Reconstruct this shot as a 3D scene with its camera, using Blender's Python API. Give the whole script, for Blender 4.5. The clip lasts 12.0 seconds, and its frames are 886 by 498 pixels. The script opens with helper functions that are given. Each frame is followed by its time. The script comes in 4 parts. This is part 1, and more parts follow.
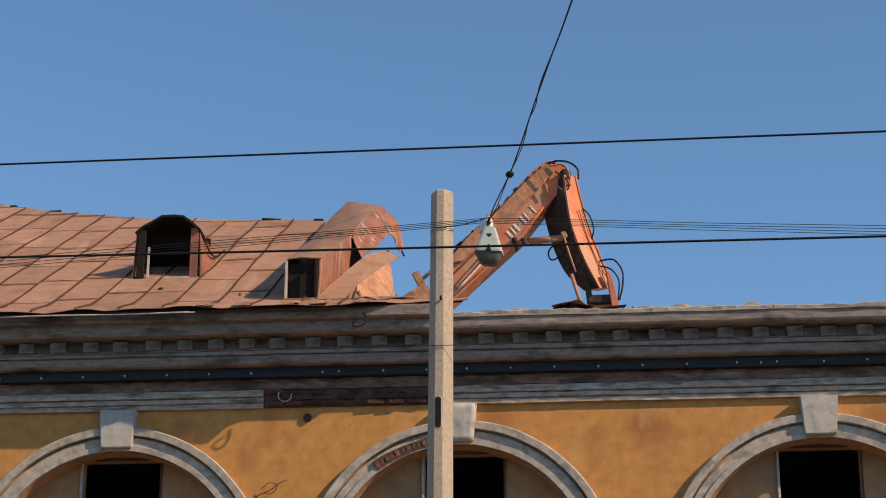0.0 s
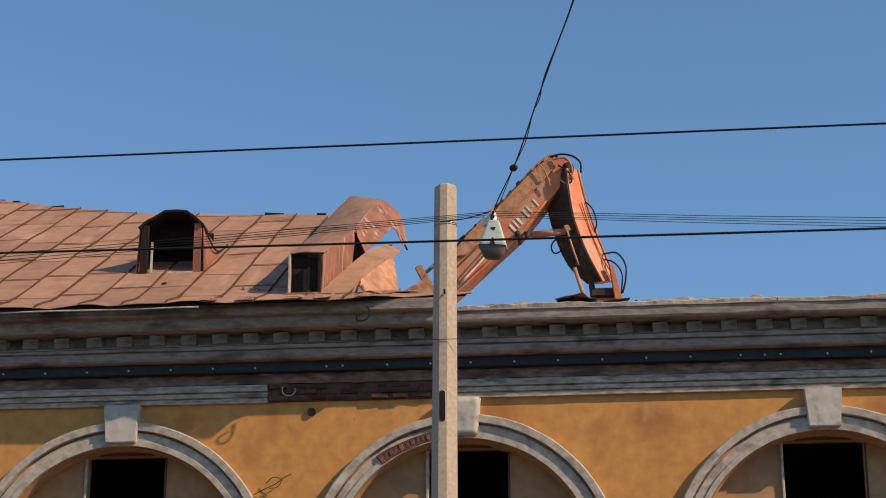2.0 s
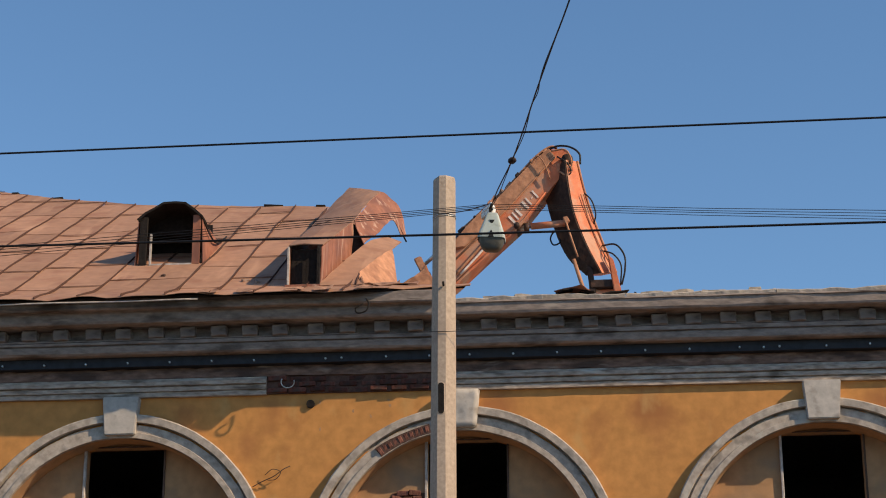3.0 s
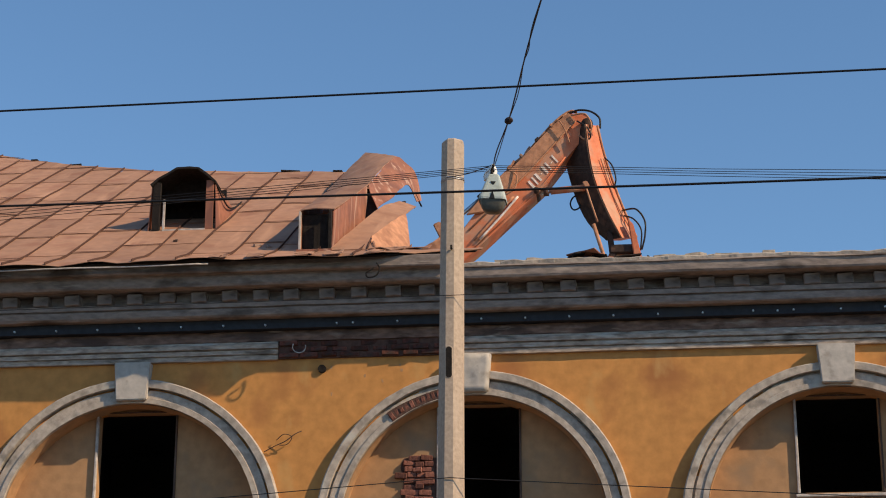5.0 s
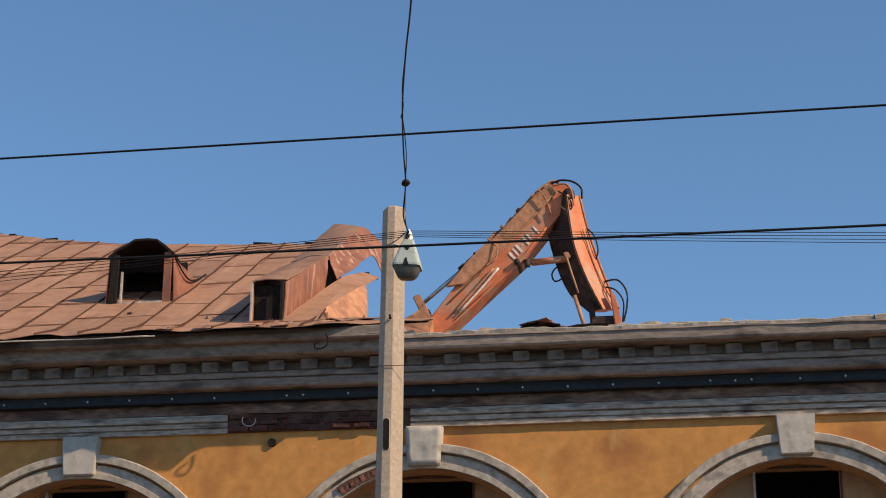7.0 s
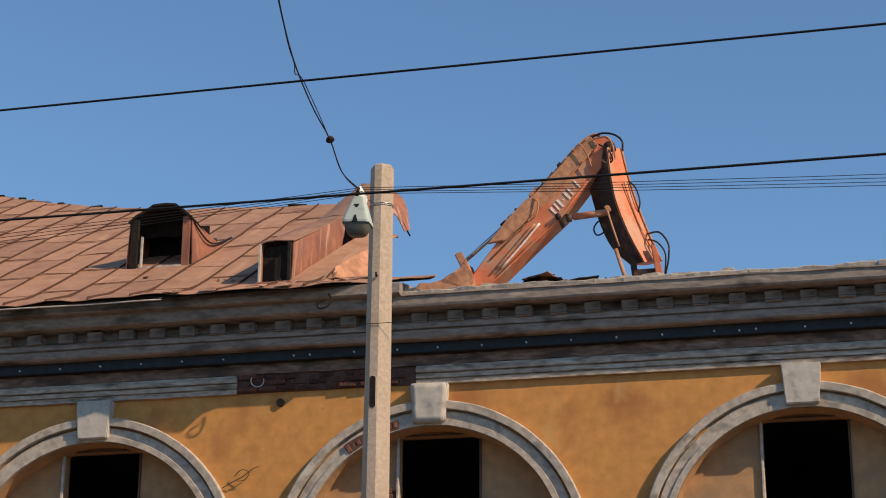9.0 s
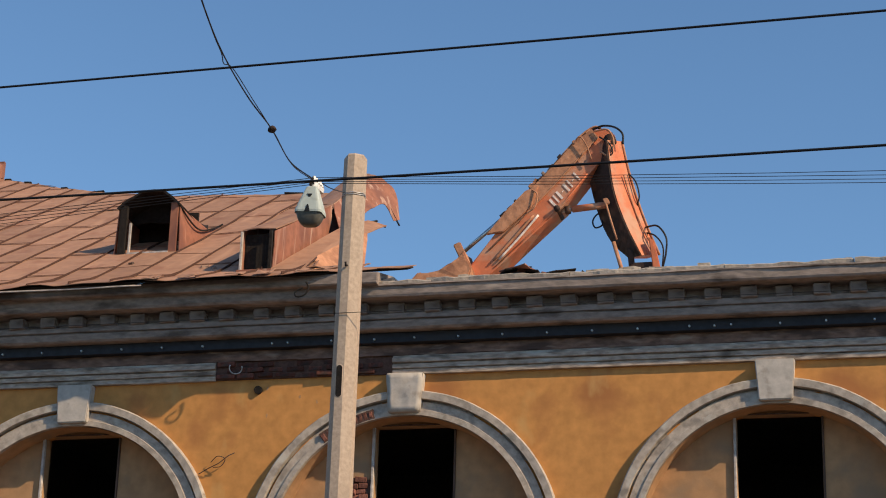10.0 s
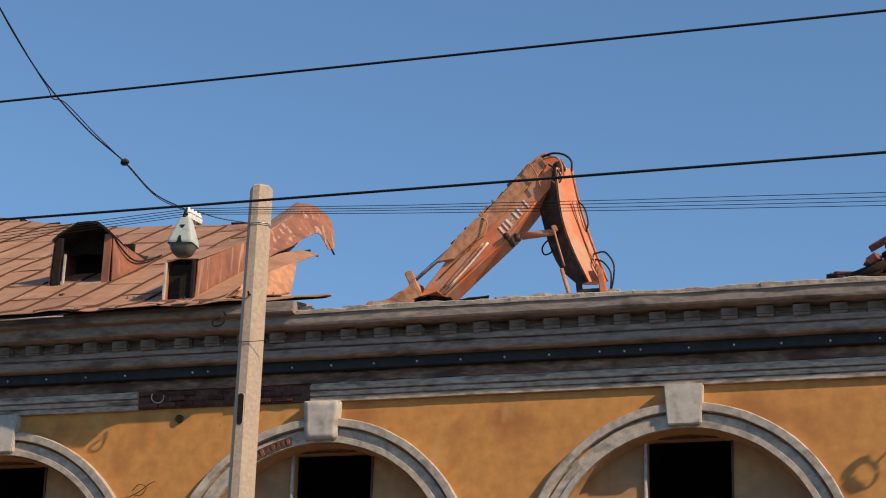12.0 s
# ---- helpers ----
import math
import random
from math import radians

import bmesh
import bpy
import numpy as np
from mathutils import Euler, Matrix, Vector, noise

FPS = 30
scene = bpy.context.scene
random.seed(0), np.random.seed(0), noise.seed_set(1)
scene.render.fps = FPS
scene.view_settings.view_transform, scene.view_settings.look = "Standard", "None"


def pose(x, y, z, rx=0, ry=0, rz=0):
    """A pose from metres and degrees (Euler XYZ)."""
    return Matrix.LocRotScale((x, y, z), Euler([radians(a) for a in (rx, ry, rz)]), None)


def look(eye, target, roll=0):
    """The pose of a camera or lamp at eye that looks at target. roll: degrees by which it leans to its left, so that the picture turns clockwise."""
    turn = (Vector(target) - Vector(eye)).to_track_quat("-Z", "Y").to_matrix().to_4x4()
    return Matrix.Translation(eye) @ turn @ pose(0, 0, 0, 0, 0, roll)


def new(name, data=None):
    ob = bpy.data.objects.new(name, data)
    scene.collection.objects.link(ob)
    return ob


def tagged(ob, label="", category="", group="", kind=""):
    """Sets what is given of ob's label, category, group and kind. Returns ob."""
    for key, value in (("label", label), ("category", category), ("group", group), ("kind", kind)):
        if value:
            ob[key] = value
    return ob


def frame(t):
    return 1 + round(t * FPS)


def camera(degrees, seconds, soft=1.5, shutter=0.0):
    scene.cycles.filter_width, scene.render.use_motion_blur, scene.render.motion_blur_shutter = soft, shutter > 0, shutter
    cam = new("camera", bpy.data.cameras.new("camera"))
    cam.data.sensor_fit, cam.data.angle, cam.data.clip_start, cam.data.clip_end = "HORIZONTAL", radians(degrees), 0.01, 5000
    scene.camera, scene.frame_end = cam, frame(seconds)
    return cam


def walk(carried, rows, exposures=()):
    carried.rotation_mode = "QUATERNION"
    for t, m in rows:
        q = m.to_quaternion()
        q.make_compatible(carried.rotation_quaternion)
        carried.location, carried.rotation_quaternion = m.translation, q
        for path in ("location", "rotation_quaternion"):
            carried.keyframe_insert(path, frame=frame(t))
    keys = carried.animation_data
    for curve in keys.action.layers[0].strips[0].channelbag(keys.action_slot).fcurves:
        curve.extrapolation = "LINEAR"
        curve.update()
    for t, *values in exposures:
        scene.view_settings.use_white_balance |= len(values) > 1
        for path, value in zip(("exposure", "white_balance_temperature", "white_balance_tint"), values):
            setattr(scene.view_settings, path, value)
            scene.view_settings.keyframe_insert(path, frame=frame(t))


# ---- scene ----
cam = camera(25.0, 12.0, soft=1.05)
PATH = [
    (0, (1.801, -23.607, 1.567), (1.643, -21.735, 2.256), 0.1),
    (0.5, (1.782, -23.617, 1.573), (1.628, -21.745, 2.259), -0.0),
    (1, (1.779, -23.639, 1.561), (1.616, -21.767, 2.246), 0.1),
    (1.5, (1.791, -23.587, 1.573), (1.631, -21.713, 2.253), 0.1),
    (2, (1.783, -23.609, 1.565), (1.623, -21.736, 2.248), -0.1),
    (2.5, (1.779, -23.61, 1.562), (1.625, -21.734, 2.238), -0.1),
    (3, (1.793, -23.61, 1.584), (1.633, -21.734, 2.258), -0.1),
    (4.8, (2.083, -23.48, 1.601), (1.875, -21.596, 2.242), 1.6),
    (5, (2.13, -23.429, 1.57), (1.929, -21.546, 2.215), 0.1),
    (5.5, (2.32, -23.243, 1.601), (2.151, -21.379, 2.304), -0.1),
    (6, (2.668, -23.142, 1.61), (2.437, -21.28, 2.301), 0.9),
    (6.5, (2.977, -23.004, 1.601), (2.716, -21.147, 2.298), 0.9),
    (7, (3.3, -22.825, 1.624), (3.049, -20.975, 2.343), 0.3),
    (7.2, (3.518, -22.838, 1.638), (3.237, -20.988, 2.345), 0.4),
    (8.8, (4.802, -22.59, 1.604), (4.427, -20.745, 2.278), 1.0),
    (9, (4.941, -22.477, 1.618), (4.548, -20.638, 2.298), 0.3),
    (9.5, (5.315, -22.328, 1.641), (4.997, -20.476, 2.325), 0.9),
    (10, (5.792, -22.325, 1.64), (5.349, -20.493, 2.309), 1.7),
    (10.5, (6.17, -22.385, 1.618), (5.658, -20.577, 2.305), 2.6),
    (11, (6.549, -22.308, 1.63), (6.032, -20.51, 2.338), 1.6),
    (11.5, (6.97, -22.26, 1.633), (6.393, -20.461, 2.29), 1.5),
    (12, (7.32, -22.181, 1.608), (6.838, -20.368, 2.302), 1.6),
]
walk(cam, [(t, look(eye, target, roll)) for t, eye, target, roll in PATH], exposures=[(0, 0.0, 5850, 3), (12, 0.0, 5850, 3)])

# ---- world, sun, exposure ----
SUN_FROM = Vector((2.41, -1.0, 1.725))
world = bpy.data.worlds.new("sky_world")
scene.world = world
world.use_nodes = True
wn, wl = world.node_tree.nodes, world.node_tree.links
sky = wn.new("ShaderNodeTexSky")
sky.sky_type, sky.sun_disc = "NISHITA", False
sky.sun_elevation, sky.sun_rotation = math.asin(SUN_FROM.normalized().z), math.atan2(2.41, -1.0)
sky.air_density, sky.dust_density, sky.ozone_density = 1.0, 0.0, 2.7
wl.new(sky.outputs[0], wn["Background"].inputs[0])
wn["Background"].inputs[1].default_value = 0.134
sun = new("sun", bpy.data.lights.new("sun", "SUN"))
sun.data.energy, sun.data.angle, sun.data.color = 5.4, radians(0.55), (1.0, 0.71, 0.44)
sun.matrix_world = look(SUN_FROM * 20, (0, 0, 0))


# ---- materials ----
def material(name, base, rough=0.85, metal=0.0, grain=30.0, spread=0.25, stain=None, stain_scale=1.2, stain_at=0.55,
             bump=0.25, stretch=(1, 1, 1), streak=None, streak_at=0.55, streak_stretch=(6, 6, 0.5), piece=0.0, coat=0.0):
    """A surface with fine grain, large stains, optional streaks and a difference from piece to piece."""
    m = bpy.data.materials.new(name)
    m.use_nodes = True
    n, l = m.node_tree.nodes, m.node_tree.links
    out = n["Principled BSDF"]
    out.inputs["Roughness"].default_value, out.inputs["Metallic"].default_value = rough, metal
    out.inputs["Specular IOR Level"].default_value = 0.3
    co = n.new("ShaderNodeTexCoord")

    def noise_at(scale, detail, way):
        mp = n.new("ShaderNodeMapping")
        mp.inputs["Scale"].default_value = way
        l.new(co.outputs["Object"], mp.inputs[0])
        t = n.new("ShaderNodeTexNoise")
        t.inputs["Scale"].default_value, t.inputs["Detail"].default_value = scale, detail
        l.new(mp.outputs[0], t.inputs["Vector"])
        return t.outputs["Fac"]

    def mix(a, b, fac, kind="MIX"):
        x = n.new("ShaderNodeMix")
        x.data_type, x.blend_type = "RGBA", kind
        l.new(a, x.inputs[6])
        if isinstance(b, tuple):
            x.inputs[7].default_value = (*b, 1)
        else:
            l.new(b, x.inputs[7])
        if isinstance(fac, float):
            x.inputs[0].default_value = fac
        else:
            l.new(fac, x.inputs[0])
        return x.outputs[2]

    def band(v, lo, hi):
        r = n.new("ShaderNodeMapRange")
        r.inputs[1].default_value, r.inputs[2].default_value = lo, hi
        l.new(v, r.inputs[0])
        return r.outputs[0]

    fine = noise_at(grain, 5, stretch)
    ramp = n.new("ShaderNodeValToRGB")
    ramp.color_ramp.elements[0].position, ramp.color_ramp.elements[1].position = 0.3, 0.72
    ramp.color_ramp.elements[0].color = (*[c * (1 - spread) for c in base], 1)
    ramp.color_ramp.elements[1].color = (*[min(1, c * (1 + spread)) for c in base], 1)
    l.new(fine, ramp.inputs[0])
    col = ramp.outputs[0]
    if stain:
        col = mix(col, stain, band(noise_at(stain_scale, 6, stretch), stain_at, stain_at + 0.14))
    if streak:
        col = mix(col, streak, band(noise_at(1.0, 5, streak_stretch), streak_at, streak_at + 0.12))
    if piece:
        info = n.new("ShaderNodeObjectInfo")
        hsv = n.new("ShaderNodeHueSaturation")
        l.new(col, hsv.inputs["Color"])
        r = n.new("ShaderNodeMapRange")
        r.inputs[3].default_value, r.inputs[4].default_value = 1 - piece, 1 + piece
        l.new(info.outputs["Random"], r.inputs[0])
        l.new(r.outputs[0], hsv.inputs["Value"])
        col = hsv.outputs[0]
    l.new(col, out.inputs["Base Color"])
    b = n.new("ShaderNodeBump")
    b.inputs["Strength"].default_value, b.inputs["Distance"].default_value = bump, 0.02
    l.new(fine, b.inputs["Height"])
    l.new(b.outputs[0], out.inputs["Normal"])
    return m


OCHRE = material("ochre_plaster", (0.53, 0.248, 0.072), 0.9, grain=7, spread=0.15, stain=(0.37, 0.155, 0.052), stain_scale=1.1,
                 stain_at=0.54, bump=0.12, streak=(0.55, 0.33, 0.12), streak_at=0.60, streak_stretch=(1.6, 1.6, 0.9))
NICHE = material("niche_plaster", (0.41, 0.235, 0.115), 0.9, grain=8, spread=0.14, stain=(0.30, 0.20, 0.12), stain_scale=1.6, stain_at=0.55, bump=0.2)
CORNICE = material("weathered_cornice", (0.262, 0.212, 0.182), 0.95, grain=13, spread=0.26, stain=(0.105, 0.082, 0.068), stain_scale=3.2, stain_at=0.53,
                   bump=0.45, stretch=(0.6, 1.2, 1.6), streak=(0.37, 0.305, 0.255), streak_at=0.62, streak_stretch=(2.2, 9, 16))
ARCHITRAVE = material("worn_grey_moulding", (0.40, 0.325, 0.265), 0.95, grain=13, spread=0.36, stain=(0.15, 0.12, 0.095), stain_scale=4.5, stain_at=0.55,
                      bump=0.5, stretch=(0.6, 1.2, 2.0), streak=(0.50, 0.46, 0.41), streak_at=0.60, streak_stretch=(2.2, 9, 16))
COPING = material("mortar_coping", (0.36, 0.31, 0.26), 0.95, grain=14, spread=0.3, stain=(0.24, 0.2, 0.16), bump=0.7, piece=0.12)
TRIM = material("grey_white_trim", (0.43, 0.365, 0.305), 0.9, grain=12, spread=0.26, stain=(0.23, 0.20, 0.17), stain_scale=4.5, stain_at=0.56,
                bump=0.25, streak=(0.50, 0.46, 0.40), streak_at=0.58, streak_stretch=(4, 4, 4), piece=0.05)
STONE = material("grey_keystone", (0.455, 0.41, 0.365), 0.9, grain=10, spread=0.14, stain=(0.29, 0.255, 0.22), stain_scale=6, stain_at=0.58, bump=0.25, piece=0.06)
BEAM = material("dark_blue_steel", (0.027, 0.028, 0.034), 0.6, 0.2, grain=12, spread=0.3, stain=(0.035, 0.032, 0.032), stain_scale=2, bump=0.1)
ZINC = material("bright_bolt", (0.55, 0.55, 0.55), 0.4, 0.7, bump=0.05)
# Darker copy of the red brick, for the band under the cornice.
DARKBRICK = material("darker_brick", (0.115, 0.042, 0.030), 0.95, grain=22, spread=0.45, stain=(0.055, 0.04, 0.035), stain_scale=5, stain_at=0.5, bump=0.7, piece=0.35)
BRICK = material("old_red_brick", (0.20, 0.082, 0.058), 0.95, grain=25, spread=0.35, stain=(0.14, 0.06, 0.05), stain_scale=4, bump=0.6, piece=0.35)
MORTAR = material("dirty_mortar", (0.10, 0.055, 0.042), 0.95, grain=20, spread=0.3, bump=0.5)
RUST = material("rusty_roof_sheet", (0.365, 0.200, 0.122), 0.75, 0.0, grain=7, spread=0.13, stain=(0.30, 0.15, 0.09), stain_scale=2.2, stain_at=0.52,
                bump=0.15, streak=(0.46, 0.26, 0.16), streak_at=0.60, streak_stretch=(4, 0.6, 0.6), piece=0.15)
JOINT = material("roof_joint", (0.17, 0.085, 0.052), 0.8, grain=20, spread=0.35, bump=0.3)
SEAM = material("roof_seam", (0.075, 0.036, 0.024), 0.8, grain=20, spread=0.3, bump=0.3)
STREAKED = material("streaked_red_sheet", (0.29, 0.120, 0.072), 0.7, grain=10, spread=0.2, stain=(0.20, 0.085, 0.058), stain_scale=2.5, stain_at=0.5,
                    streak=(0.46, 0.28, 0.20), streak_at=0.56, streak_stretch=(9, 9, 0.7), bump=0.2)
# Near-black for charred parts, and for shade painted into openings and gaps.
SOOT_AND_SHADE = material("charred_wood_and_shade", (0.016, 0.012, 0.010), 0.95, grain=20, spread=0.4, bump=0.6)
OLDWOOD = material("old_grey_wood", (0.10, 0.065, 0.048), 0.95, grain=15, spread=0.4, stretch=(1, 1, 0.15), bump=0.5)
PALEWOOD = material("pale_painted_wood", (0.45, 0.40, 0.36), 0.85, grain=15, spread=0.25, bump=0.3)
CONCRETE = material("pole_concrete", (0.43, 0.335, 0.255), 0.9, grain=26, spread=0.16, stain=(0.33, 0.255, 0.195), stain_scale=2.0, stain_at=0.57,
                    bump=0.15, streak=(0.48, 0.385, 0.30), streak_at=0.60, streak_stretch=(9, 9, 0.5))
ORANGE = material("dusty_orange_paint", (0.58, 0.178, 0.080), 0.65, 0.0, grain=6, spread=0.16, stain=(0.50, 0.265, 0.165), stain_scale=2.6, stain_at=0.46,
                  bump=0.1, streak=(0.44, 0.20, 0.11), streak_at=0.60, streak_stretch=(3, 3, 3))
# Black of greasy parts, and of the shade painted on the boom's underside.
BLACK = material("black_grease_and_shade", (0.042, 0.024, 0.018), 0.75, grain=14, spread=0.4, stain=(0.13, 0.065, 0.04), stain_scale=3, bump=0.2)
DUSTY = material("dust_caked_steel", (0.46, 0.225, 0.125), 0.9, grain=9, spread=0.25, stain=(0.29, 0.135, 0.078), stain_scale=3.5, stain_at=0.54, bump=0.5)
RUBBER = material("black_rubber", (0.014, 0.014, 0.015), 0.6, bump=0.05)
CHROME = material("steel_rod", (0.55, 0.53, 0.50), 0.3, 0.9, bump=0.03)
PAINTMARK = material("white_paint_mark", (0.78, 0.66, 0.58), 0.8, grain=18, spread=0.25, stain=(0.6, 0.35, 0.24), stain_scale=9, stain_at=0.55, bump=0.1)
LAMPGREY = material("grey_green_enamel", (0.44, 0.48, 0.44), 0.55, grain=8, spread=0.1, stain=(0.36, 0.38, 0.33), stain_scale=12, bump=0.08)
PORCELAIN = material("white_porcelain", (0.75, 0.72, 0.68), 0.25, bump=0.02)
BOWL = material("dusty_lamp_bowl", (0.11, 0.105, 0.09), 0.35, grain=20, spread=0.2, stain=(0.13, 0.12, 0.10), stain_scale=9, bump=0.05)
CABLE = material("black_cable", (0.012, 0.012, 0.013), 0.6, bump=0.02)
DARKROOM = material("dark_room_plaster", (0.36, 0.32, 0.28), 0.95, bump=0.2)
ASPHALT = material("asphalt", (0.10, 0.085, 0.07), 0.9, grain=40, spread=0.3, stain=(0.07, 0.065, 0.06), stain_scale=0.4, bump=0.4)
PAVING = material("pavement_concrete", (0.19, 0.165, 0.14), 0.9, grain=20, spread=0.2, stain=(0.16, 0.15, 0.14), bump=0.3)
SOIL = material("dusty_ground", (0.20, 0.16, 0.12), 0.95, grain=6, spread=0.25, stain=(0.12, 0.11, 0.07), stain_scale=0.1, bump=0.4)
RUBBLE = material("rubble", (0.30, 0.20, 0.15), 0.95, grain=9, spread=0.4, stain=(0.18, 0.08, 0.055), stain_scale=2, bump=0.8)


# ---- mesh helpers ----
def part(name, bm, mat, parent=None, label=""):
    me = bpy.data.meshes.new(name)
    bmesh.ops.recalc_face_normals(bm, faces=bm.faces[:])
    bm.to_mesh(me)
    bm.free()
    me.materials.append(mat)
    ob = new(name, me)
    ob.parent = parent
    if label:
        tagged(ob, label)
    return ob


def thing(name, at, label, category, group="", kind=""):
    ob = new(name)
    ob.location = at
    ob.empty_display_size = 0.2
    bpy.context.view_layer.update()
    return tagged(ob, label, category, group, kind)


def adopt(ob, parent):
    """Keeps ob where it is while it becomes a part of parent."""
    ob.parent = parent
    ob.matrix_parent_inverse = Matrix.Translation(parent.location).inverted()
    return ob


def put(name, bm, mat, parent, label=""):
    """A part whose mesh is given in world places, under a thing that stands anywhere."""
    top = parent
    at = Vector((0, 0, 0))
    while top:
        at += top.location
        top = top.parent
    bmesh.ops.translate(bm, verts=bm.verts[:], vec=-at)
    return part(name, bm, mat, parent, label)


def box(x0, x1, y0, y1, z0, z1, bevel=0.0, bm=None):
    own = bm is None
    bm = bm or bmesh.new()
    made = bmesh.ops.create_cube(bm, size=1, matrix=Matrix.LocRotScale(((x0 + x1) / 2, (y0 + y1) / 2, (z0 + z1) / 2), None, (abs(x1 - x0), abs(y1 - y0), abs(z1 - z0))))
    if bevel and own:
        bmesh.ops.bevel(bm, geom=bm.edges[:], offset=bevel, segments=1, affect="EDGES")
    return bm


def turned_box(size, m, bevel=0.0, bm=None):
    own = bm is None
    bm = bm or bmesh.new()
    bmesh.ops.create_cube(bm, size=1, matrix=m @ Matrix.Diagonal((*size, 1)))
    if bevel and own:
        bmesh.ops.bevel(bm, geom=bm.edges[:], offset=bevel, segments=1, affect="EDGES")
    return bm


def rough(bm, amount, scale, ways=(1, 1, 1)):
    for v in bm.verts:
        n = noise.noise_vector(v.co * scale)
        v.co += Vector((n.x * ways[0], n.y * ways[1], n.z * ways[2])) * amount
    return bm


def prism(outline, y0, y1, bm=None):
    """An outline of (x, z) places pushed through from y0 to y1."""
    bm = bm or bmesh.new()
    a = [bm.verts.new((x, y0, z)) for x, z in outline]
    b = [bm.verts.new((x, y1, z)) for x, z in outline]
    bm.faces.new(a)
    bm.faces.new(b[::-1])
    for i in range(len(a)):
        bm.faces.new((a[i], a[i - 1], b[i - 1], b[i]))
    return bm


def run_x(profile, x0, x1, step=0.3, wear=0.0, scale=3.0):
    """A moulding: a closed profile of (y, z) places drawn from x0 to x1, with worn edges."""
    bm = bmesh.new()
    count = max(1, round((x1 - x0) / step))
    rings = []
    for i in range(count + 1):
        x = x0 + (x1 - x0) * i / count
        ring = []
        for k, (y, z) in enumerate(profile):
            n = noise.noise_vector((x * scale, y * 9 + k, z * 9))
            ring.append(bm.verts.new((x, y + n.y * wear, z + n.z * wear)))
        rings.append(ring)
    for a, b in zip(rings, rings[1:]):
        for k in range(len(profile)):
            bm.faces.new((a[k - 1], a[k], b[k], b[k - 1]))
    bm.faces.new(rings[0])
    bm.faces.new(rings[-1][::-1])
    return bm


def tube(points, radius, sides=8, bm=None, closed_ends=True):
    """A round bar along places; radius is a number or one for each place."""
    bm = bm or bmesh.new()
    pts = [Vector(p) for p in points]
    rings = []
    for i, p in enumerate(pts):
        way = (pts[min(i + 1, len(pts) - 1)] - pts[max(i - 1, 0)]).normalized()
        side = way.cross(Vector((0, 0, 1)))
        if side.length < 0.05:
            side = way.cross(Vector((0, 1, 0)))
        side.normalize()
        up = side.cross(way)
        r = radius[i] if isinstance(radius, (list, tuple)) else radius
        rings.append([bm.verts.new(p + (side * math.cos(a) + up * math.sin(a)) * r) for a in (math.tau * k / sides for k in range(sides))])
    for a, b in zip(rings, rings[1:]):
        for k in range(sides):
            bm.faces.new((a[k - 1], a[k], b[k], b[k - 1]))
    if closed_ends:
        bm.faces.new(rings[0])
        bm.faces.new(rings[-1][::-1])
    for f in bm.faces:
        f.smooth = True
    return bm


def curve(points, count=12):
    """A smooth line of places through the given ones."""
    p = [Vector(q) for q in points]
    p = [p[0] * 2 - p[1]] + p + [p[-1] * 2 - p[-2]]
    out = []
    for a, b, c, d in zip(p, p[1:], p[2:], p[3:]):
        for i in range(count):
            t = i / count
            out.append(0.5 * (2 * b + (c - a) * t + (2 * a - 5 * b + 4 * c - d) * t * t + (3 * b - a - 3 * c + d) * t ** 3))
    return out + [p[-2]]


def sheet(rows, thick=0.006, bm=None):
    """A bent plate through a grid of places, with thickness."""
    bm = bm or bmesh.new()
    grid = [[Vector(p) for p in row] for row in rows]
    n, m = len(grid), len(grid[0])
    top, under = [], []
    for i in range(n):
        a, b = [], []
        for j in range(m):
            du = grid[min(i + 1, n - 1)][j] - grid[max(i - 1, 0)][j]
            dv = grid[i][min(j + 1, m - 1)] - grid[i][max(j - 1, 0)]
            nn = du.cross(dv)
            nn = nn.normalized() if nn.length > 1e-9 else Vector((0, 0, 1))
            a.append(bm.verts.new(grid[i][j] + nn * thick / 2))
            b.append(bm.verts.new(grid[i][j] - nn * thick / 2))
        top.append(a)
        under.append(b)
    for i in range(n - 1):
        for j in range(m - 1):
            bm.faces.new((top[i][j], top[i + 1][j], top[i + 1][j + 1], top[i][j + 1]))
            bm.faces.new((under[i][j], under[i][j + 1], under[i + 1][j + 1], under[i + 1][j]))
    for i in range(n - 1):
        for j in (0, m - 1):
            bm.faces.new((top[i][j], under[i][j], under[i + 1][j], top[i + 1][j]))
    for j in range(m - 1):
        for i in (0, n - 1):
            bm.faces.new((top[i][j], top[i][j + 1], under[i][j + 1], under[i][j]))
    return bm


# ---- ground ----
WEST, EAST, BACK = -15.0, 13.0, 7.0
bm = bmesh.new()
bmesh.ops.create_grid(bm, x_segments=40, y_segments=40, size=1500)
tagged(part("ground", bm, SOIL), "dusty bare ground round the building", "ground", kind="structure")
tagged(part("road", box(-200, 200, -20.5, -4.2, 0.004, 0.03), ASPHALT), "grey asphalt street in front of the facade", "road", kind="structure")
tagged(part("pavement", box(-200, 200, -4.2, -0.05, 0.004, 0.16, 0.02), PAVING), "concrete pavement along the old facade", "pavement", kind="structure")
tagged(part("pavement", box(-200, 200, -26.0, -20.5, 0.004, 0.16, 0.02), PAVING), "concrete pavement across the street", "pavement", kind="structure")

# Unseen wall, added to keep low blue sky light off the facade.
tagged(part("wall_across_street", box(-45, 45, -31.0, -30.6, 0, 7.5), PAVING), "plain unseen wall added across the street to block low sky light", "wall", kind="structure")

# ---- the old building ----
house = thing("old_building", (0, 0, 0), "half-demolished ochre plastered building with arched niches and rusty roof", "building")
